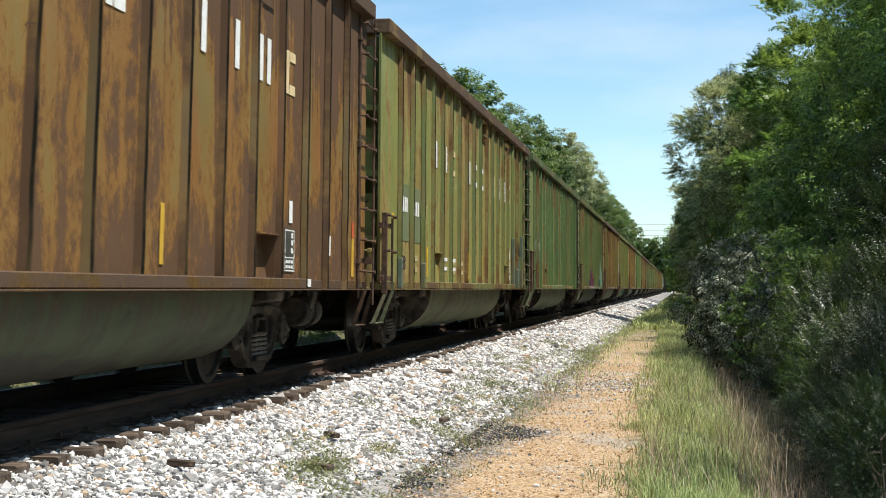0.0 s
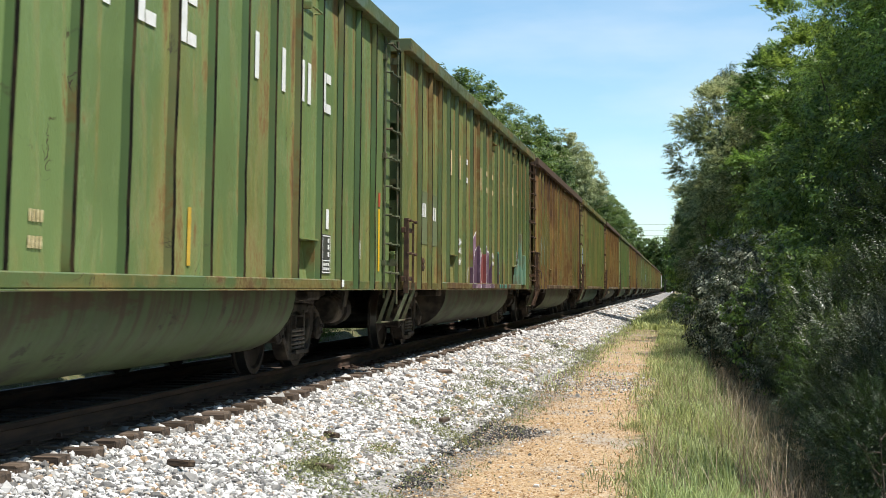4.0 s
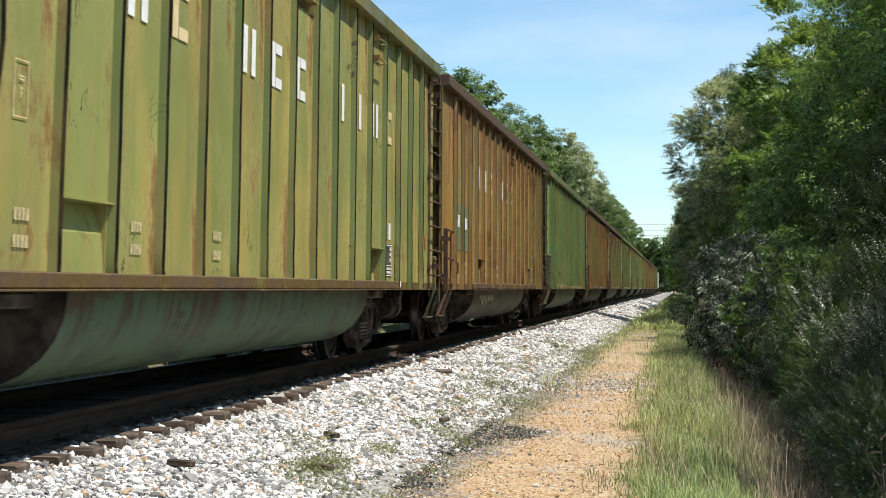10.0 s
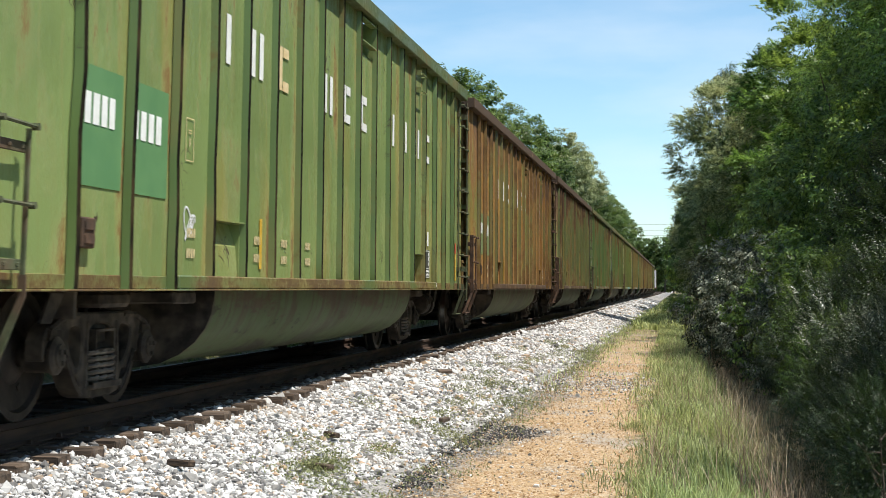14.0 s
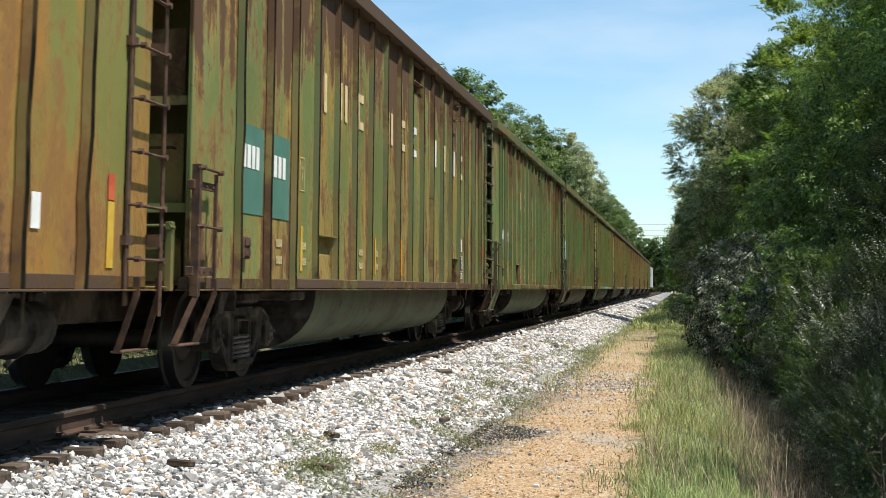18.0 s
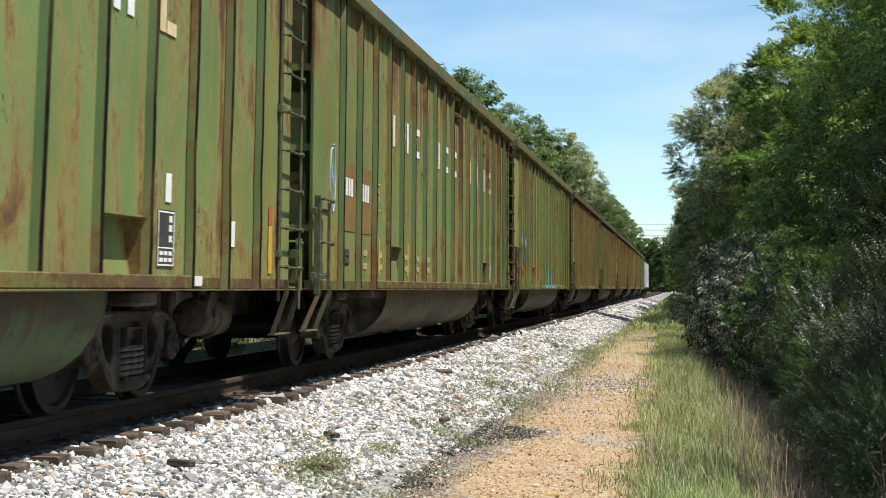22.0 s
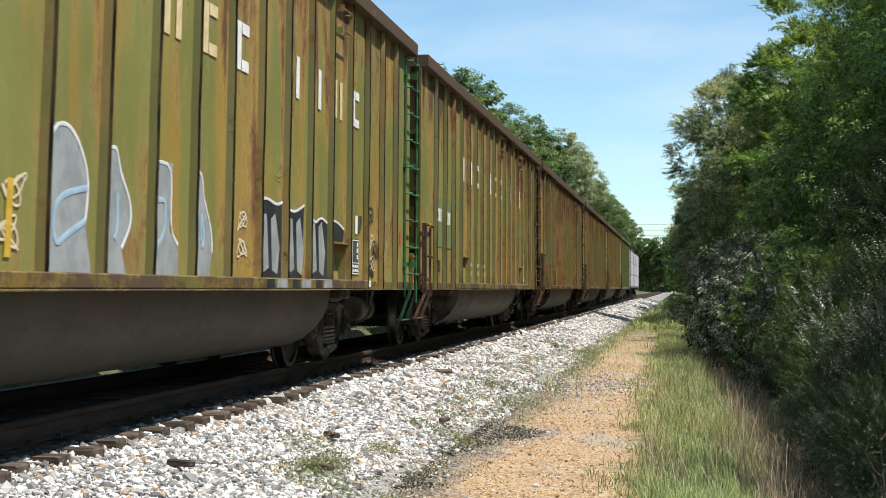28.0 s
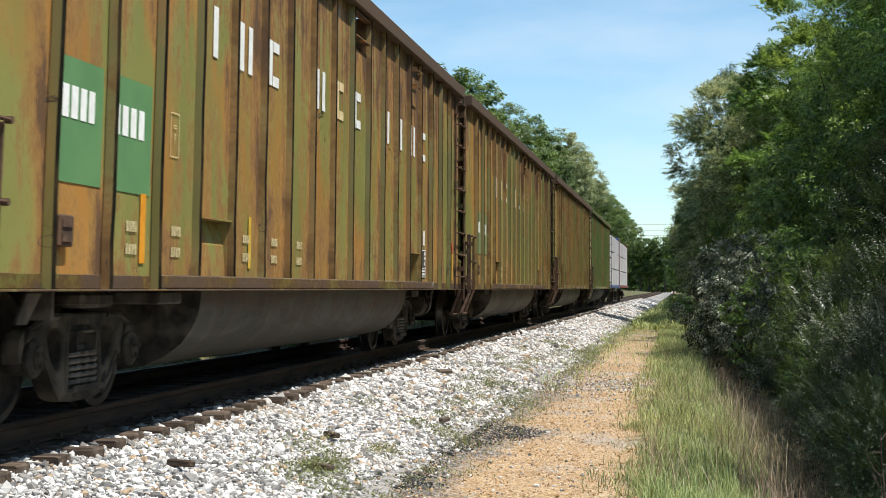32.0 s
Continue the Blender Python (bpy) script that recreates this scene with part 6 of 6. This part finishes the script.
def blades(name, count, area, h, w, mat, seed, lean=0.35, keep=None, tussock=1.9):
    """Slim curved grass blades of seven corners each, in tussocks, rooted on the ground."""
    rng = np.random.default_rng(seed)
    x, y = rng.uniform(area[0], area[1], count), area[2] + (area[3] - area[2]) * rng.uniform(0, 1, count) ** 1.5
    tuft = np.array([noise.noise(Vector((a * tussock, b * tussock * 0.6, seed))) + 0.5 * noise.noise(Vector((a * 5.0, b * 4.0, seed + 9))) for a, b in zip(x, y)])
    ok = tuft > -0.05 + 0.2 * rng.normal(size=count)
    if keep is not None:
        ok &= keep(x, y, rng)
    x, y, tuft = x[ok], y[ok], tuft[ok]
    n = len(x)
    z = np.array([ground_z(a, b) for a, b in zip(x, y)]) - 0.02
    hh = h * rng.uniform(0.4, 1.2, n) * (0.70 + 0.8 * np.clip(tuft, 0, 1))
    ang, le = rng.uniform(0, 6.28, n), lean * rng.uniform(0.1, 1.2, n) * hh
    ww = w * rng.uniform(0.6, 1.4, n)
    a2 = ang + 1.57 + rng.normal(size=n) * 0.5
    cols = []
    for u, wide in ((0.0, 0.8), (0.4, 1.0), (0.75, 0.7)):
        px, py, pz = x + np.cos(ang) * le * u ** 2.2, y + np.sin(ang) * le * u ** 2.2, z + hh * (u - 0.12 * u ** 3)
        cols.append((np.stack([px - np.cos(a2) * ww * wide / 2, py - np.sin(a2) * ww * wide / 2, pz], 1), np.stack([px + np.cos(a2) * ww * wide / 2, py + np.sin(a2) * ww * wide / 2, pz], 1)))
    tip = np.stack([x + np.cos(ang) * le, y + np.sin(ang) * le, z + hh * 0.88], 1)
    vs = np.stack([cols[0][0], cols[0][1], cols[1][1], cols[2][1], tip, cols[2][0], cols[1][0]], 1).astype(np.float32)
    fs = np.array([(0, 1, 2, 6), (6, 2, 3, 5)], np.int32)
    lo = np.concatenate([(fs[None] + 7 * np.arange(n, dtype=np.int32)[:, None, None]).reshape(n, 8), np.array([(5, 3, 4)], np.int32) + 7 * np.arange(n, dtype=np.int32)[:, None]], 1)
    me = bpy.data.meshes.new(name)
    me.vertices.add(7 * n)
    me.vertices.foreach_set("co", vs.ravel())
    me.loops.add(11 * n)
    me.loops.foreach_set("vertex_index", lo.ravel().astype(np.int32))
    me.polygons.add(3 * n)
    me.polygons.foreach_set("loop_start", (11 * np.arange(n, dtype=np.int32)[:, None] + np.array((0, 4, 8), np.int32)[None]).ravel())
    me.materials.append(mat)
    me.update(calc_edges=True)
    return me


def stuff(name, me, label, category):
    return tagged(new(name, me), label, category, kind="stuff")


def verge(y):
    """Where the grass begins beside the path."""
    return 5.02 - 0.010 * (y - 15) + 0.17 * np.sin(y * 1.3) + 0.10 * np.sin(y * 3.1)


stuff("grass", blades("grass", 56000, (4.6, 6.4, 11.0, 62.0), 0.31, 0.0062, M_GRASS, 1, 0.6, lambda x, y, g: (x > verge(y) + 0.13 * g.normal(size=len(x))) & (x < 5.95 + 0.2 * g.normal(size=len(x))), 1.5), "green grass along the verge of the path", "grass")
stuff("grass", blades("grass", 26000, (4.5, 6.2, 11.0, 40.0), 0.14, 0.008, M_WEED, 21, 0.9, lambda x, y, g: x > verge(y) - 0.22 + 0.2 * g.normal(size=len(x))), "short grey-green growth at the foot of the grass", "grass")
stuff("dry_grass", blades("dry_grass", 15000, (5.0, 6.9, 11.5, 45.0), 0.56, 0.0055, M_STRAW, 2, 0.6, lambda x, y, g: g.random(len(x)) < np.clip((x - 5.6) / 0.9, 0.14, 1)), "dry brown stalks among the grass", "grass")
stuff("grass", blades("grass", 34000, (2.7, 5.3, 20.0, 110.0), 0.17, 0.012, M_GRASS, 3, 0.5, lambda x, y, g: g.random(len(x)) < np.clip((y - 20) / 26, 0, 1) * (0.25 + 0.75 * ((x < 3.7) | (x > 4.6)))), "sparse grass growing over the path", "grass")
stuff("grass", blades("grass", 20000, (-9.0, -3.3, 5.0, 70.0), 0.34, 0.014, M_WEED, 5), "green grass beyond the track", "grass")
stuff("grass", blades("grass", 8000, (2.4, 3.6, 13.0, 60.0), 0.11, 0.007, M_WEED, 6, 0.9), "low weeds along the foot of the ballast", "weeds")


stuff("grass", blades("grass", 16000, (3.5, 7.2, 60.0, 230.0), 0.42, 0.05, M_GRASS, 9, 0.6), "rough grass far along the verge", "grass")


# ---- ballast stones
def stones_mesh(name, x, y, z, size, mat, seed):
    """Angular stones: jittered icosahedra, joined."""
    rng = np.random.default_rng(seed)
    bm = bmesh.new()
    bmesh.ops.create_icosphere(bm, subdivisions=1, radius=1.0)
    base = np.array([q.co[:] for q in bm.verts], np.float32)
    tri = np.array([[q.index for q in f.verts] for f in bm.faces], np.int32)
    bm.free()
    n, m = len(x), len(base)
    v = base[None] * rng.uniform(0.62, 1.25, (n, m, 1)) * rng.uniform(0.6, 1.25, (n, 1, 3))
    a, b = rng.uniform(0, 6.28, n), rng.uniform(-0.6, 0.6, n)
    ca, sa, cb, sb = np.cos(a)[:, None], np.sin(a)[:, None], np.cos(b)[:, None], np.sin(b)[:, None]
    X, Y, Z = v[..., 0], v[..., 1], v[..., 2] * 0.8
    X, Z = X * cb - Z * sb, X * sb + Z * cb
    X, Y = X * ca - Y * sa, X * sa + Y * ca
    s = (size / 2)[:, None]
    co = np.stack([X * s + x[:, None], Y * s + y[:, None], Z * s + z[:, None]], -1).astype(np.float32)
    me = bpy.data.meshes.new(name)
    me.vertices.add(n * m)
    me.vertices.foreach_set("co", co.ravel())
    lf = (tri[None] + (np.arange(n, dtype=np.int32) * m)[:, None, None]).ravel().astype(np.int32)
    me.loops.add(len(lf))
    me.loops.foreach_set("vertex_index", lf)
    me.polygons.add(len(lf) // 3)
    me.polygons.foreach_set("loop_start", np.arange(0, len(lf), 3, dtype=np.int32))
    me.materials.append(mat)
    me.update(calc_edges=True)
    me.shade_flat()
    return me


def bed_z(x):
    x = np.abs(x)
    return np.interp(x, [1.12, 1.42, 3.05, 3.06], [-0.205, -0.285, -0.655, -0.66])


sr = np.random.default_rng(8)
for y0, y1, count, mean in ((7.4, 17.0, 36000, 0.038), (17.0, 34.0, 26000, 0.052), (34.0, 80.0, 20000, 0.066), (80.0, 170.0, 12000, 0.11)):
    x = 0.95 + 2.25 * sr.random(count) ** 0.95
    x = np.where(sr.random(count) < 0.05, sr.uniform(-0.7, 0.85, count), x)
    x = np.where((x > 2.9) & (sr.random(count) < 0.5), x - 0.5, x)
    y = sr.uniform(y0, y1, count)
    size = mean * np.exp(sr.normal(0, 0.32, count))
    keep = x + 0.28 * np.sin(y * 0.9) * np.sin(y * 0.37 + 1) + sr.normal(0, 0.10, count) < 3.0
    x, y, size = x[keep], y[keep], size[keep]
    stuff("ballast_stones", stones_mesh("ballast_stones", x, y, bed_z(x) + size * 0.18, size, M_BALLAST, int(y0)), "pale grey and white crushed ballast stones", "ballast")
count = 22000
x, y = 2.8 + 2.4 * sr.random(count) ** 1.2, 9.5 + 24 * sr.random(count) ** 1.4
size = 0.013 * np.exp(sr.normal(0, 0.4, count))
stuff("gravel", stones_mesh("gravel", x, y, np.array([ground_z(a, b) for a, b in zip(x, y)]) + size * 0.2, size, M_GRAVEL, 77), "loose tan gravel scattered over the dirt path", "gravel")

count = 700
x, y = 3.0 + 1.5 * sr.random(count) ** 1.8, 9.5 + 30 * sr.random(count) ** 1.2
x, y = np.concatenate([x, 3.0 + 1.9 * sr.random(900)]), np.concatenate([y, 25.5 + 1.6 * sr.normal(size=900)])
size = 0.030 * np.exp(sr.normal(0, 0.3, len(x)))
stuff("ballast_stones", stones_mesh("ballast_stones", x, y, np.array([ground_z(a, b) for a, b in zip(x, y)]) + size * 0.2, size, M_BALLAST, 78), "pale stones strayed from the ballast onto the path", "ballast")

count = 15000
x, y = 2.6 + 1.3 * sr.random(count), 11.8 + 6.4 * sr.random(count)
along = np.abs(x - 3.02 - 0.10 * np.sin(y * 1.7)) < 0.16 + 0.10 * sr.normal(size=count)
tongue = ((x - 3.30) / 0.42) ** 2 + ((y - 16.7 - 0.5 * (x - 3.3)) / 0.75) ** 2 < 1 + 0.4 * sr.normal(size=count)
keep = along | tongue
x, y = x[keep], y[keep]
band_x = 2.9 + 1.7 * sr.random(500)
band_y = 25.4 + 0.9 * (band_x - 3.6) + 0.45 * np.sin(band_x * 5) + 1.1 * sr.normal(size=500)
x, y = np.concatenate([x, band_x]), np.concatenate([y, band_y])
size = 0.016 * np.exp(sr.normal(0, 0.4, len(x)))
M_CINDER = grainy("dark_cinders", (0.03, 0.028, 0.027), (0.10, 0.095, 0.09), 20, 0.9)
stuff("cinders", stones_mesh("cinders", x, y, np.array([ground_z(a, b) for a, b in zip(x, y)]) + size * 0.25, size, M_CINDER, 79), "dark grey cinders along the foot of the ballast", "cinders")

# weeds rooted in the ballast
wr = np.random.default_rng(12)
cx, cy = [], []
for i in range(80):
    cy.append(10.8 + 30 * wr.random() ** 1.3)
    cx.append((wr.uniform(1.9, 2.6), wr.uniform(2.3, 3.2), wr.uniform(2.6, 3.4))[i % 3])
cx, cy = np.array(cx), np.array(cy)
cz = np.where(cx < 3.05, bed_z(cx) + 0.06, np.array([ground_z(a, b) for a, b in zip(cx, cy)]) + 0.04)
idx = np.repeat(np.arange(80), 190)
sz = wr.uniform(0.5, 1.25, 80)[idx]
o = wr.normal(size=(len(idx), 3)) * np.array((0.14, 0.19, 0.05))
pos = np.stack([cx, cy, cz], 1)[idx] + o * sz[:, None]
stuff("weeds", leaves_mesh("weeds", pos, wr.normal(size=(len(idx), 3)) + np.array((0, 0, 1.0)), 0.034, M_WEED, wr, 0.3), "small grey-green weeds growing in the ballast", "weeds")

# loose scraps on the ballast
for x, y, l, w, a in ((1.85, 22.4, 0.22, 0.14, 0.3), (2.5, 11.6, 0.42, 0.06, 2.2), (1.83, 10.3, 0.24, 0.06, 2.4), (2.2, 13.4, 0.34, 0.06, 1.9), (2.75, 16.5, 0.26, 0.06, 1.2)):
    so = Solid().box(-l / 2, l / 2, -w / 2, w / 2, -0.02, 0.03, 0, 0.012)
    for q in so.v:
        q += Vector((0, 0.03 * math.sin(q.x * 9), 0.012 * math.cos(q.x * 7)))
    ob = tagged(new("wood_scrap", so.mesh("wood_scrap", [M_TIE])), "dark splinter of sleeper wood lying on the ballast", "wood scrap", "wood scraps")
    ob.location, ob.rotation_euler = (x, y, float(bed_z(np.array(x))) + 0.055), (0.1, 0.05, a)

# power cables far down the line
M_CABLE = grainy("grey_cable", (0.30, 0.31, 0.32), (0.38, 0.39, 0.40), 3, 0.5)
for z in (16.2, 17.6, 19.4):
    pts = [(-44 + 11 * i, 440, z + 0.0009 * (11 * i - 44) ** 2) for i in range(9)]
    tagged(new("power_cable", Solid().tube(pts, 0.05, 5).mesh("power_cable", [M_CABLE], True)), "thin pale power cable crossing the line far off", "power cable", "power cables")

for x in (-44.0, 44.0):
    pole = thing("utility_pole", "weathered wooden utility pole carrying cables", "utility pole", "utility poles", (x, 440, 0.2))
    part("post", Solid().tube([(0, 0, -1), (0, 0, 23)], [0.16, 0.11], 8).mesh("post", [M_BARK]), pole)
    part("crossarm", Solid().box(-0.06, 0.06, -1.2, 1.2, 20.9, 21.05).mesh("crossarm", [M_BARK]), pole)

# ---- sleepers, last: the near ones singly, the rest joined
tr = random.Random(3)
y = 6.0
while y < 44.0:
    ob = part("sleeper", TIES[tr.randrange(6)], track, (tr.uniform(-0.05, 0.07), y, -0.172))
    ob.rotation_euler = (0, 0, radians(tr.uniform(-1.0, 1.0)))
    y += 0.49 + tr.uniform(-0.04, 0.04)
so = Solid()
while y < 520.0:
    dx = tr.uniform(-0.05, 0.07)
    so.box(-1.3 + dx, 1.3 + dx, y - 0.115, y + 0.115, -0.35, -0.172)
    y += 0.50
part("sleepers", so.mesh("sleepers", [M_TIE]), track)
PLATE_TIE = Solid().box(-0.19, 0.19, -0.09, 0.09, 0, 0.012).box(0.085, 0.12, -0.06, -0.03, 0.012, 0.04).box(-0.12, -0.085, 0.03, 0.06, 0.012, 0.04).mesh("tie_plate", [M_RAIL])
for ob in [o for o in track.children if o.name.startswith("sleeper") and o.location.y < 26 and o.data.name.startswith("tie")]:
    part("tie_plate", PLATE_TIE, track, (0.7535, ob.location.y, -0.168))


# ---- the train rolls by and the wheels turn
CAR_LENGTH = 19.6624


def train_place(t):
    """Where the leading corner of car 0 stands along the track."""
    return 19.149 - 9.5232 * t + 0.02287 * t * t - 0.0001725 * t ** 3


def motions():
    times = [0.5 * i for i in range(65)]
    for car, n in TRAIN:
        off = n * CAR_LENGTH + (0.6 if n == 18 else 0.6 - 2.6 if n == 19 else 0.0)
        walk(car, [(t, pose(0, train_place(t) + off, 0)) for t in times])
    steps = [i / 15 for i in range(481)]
    for w in WHEELS:
        home = w.location.copy()
        walk(w, [(t, pose(home.x, home.y, home.z, math.degrees((19.2 - train_place(t)) / 0.457))) for t in steps])


motions()
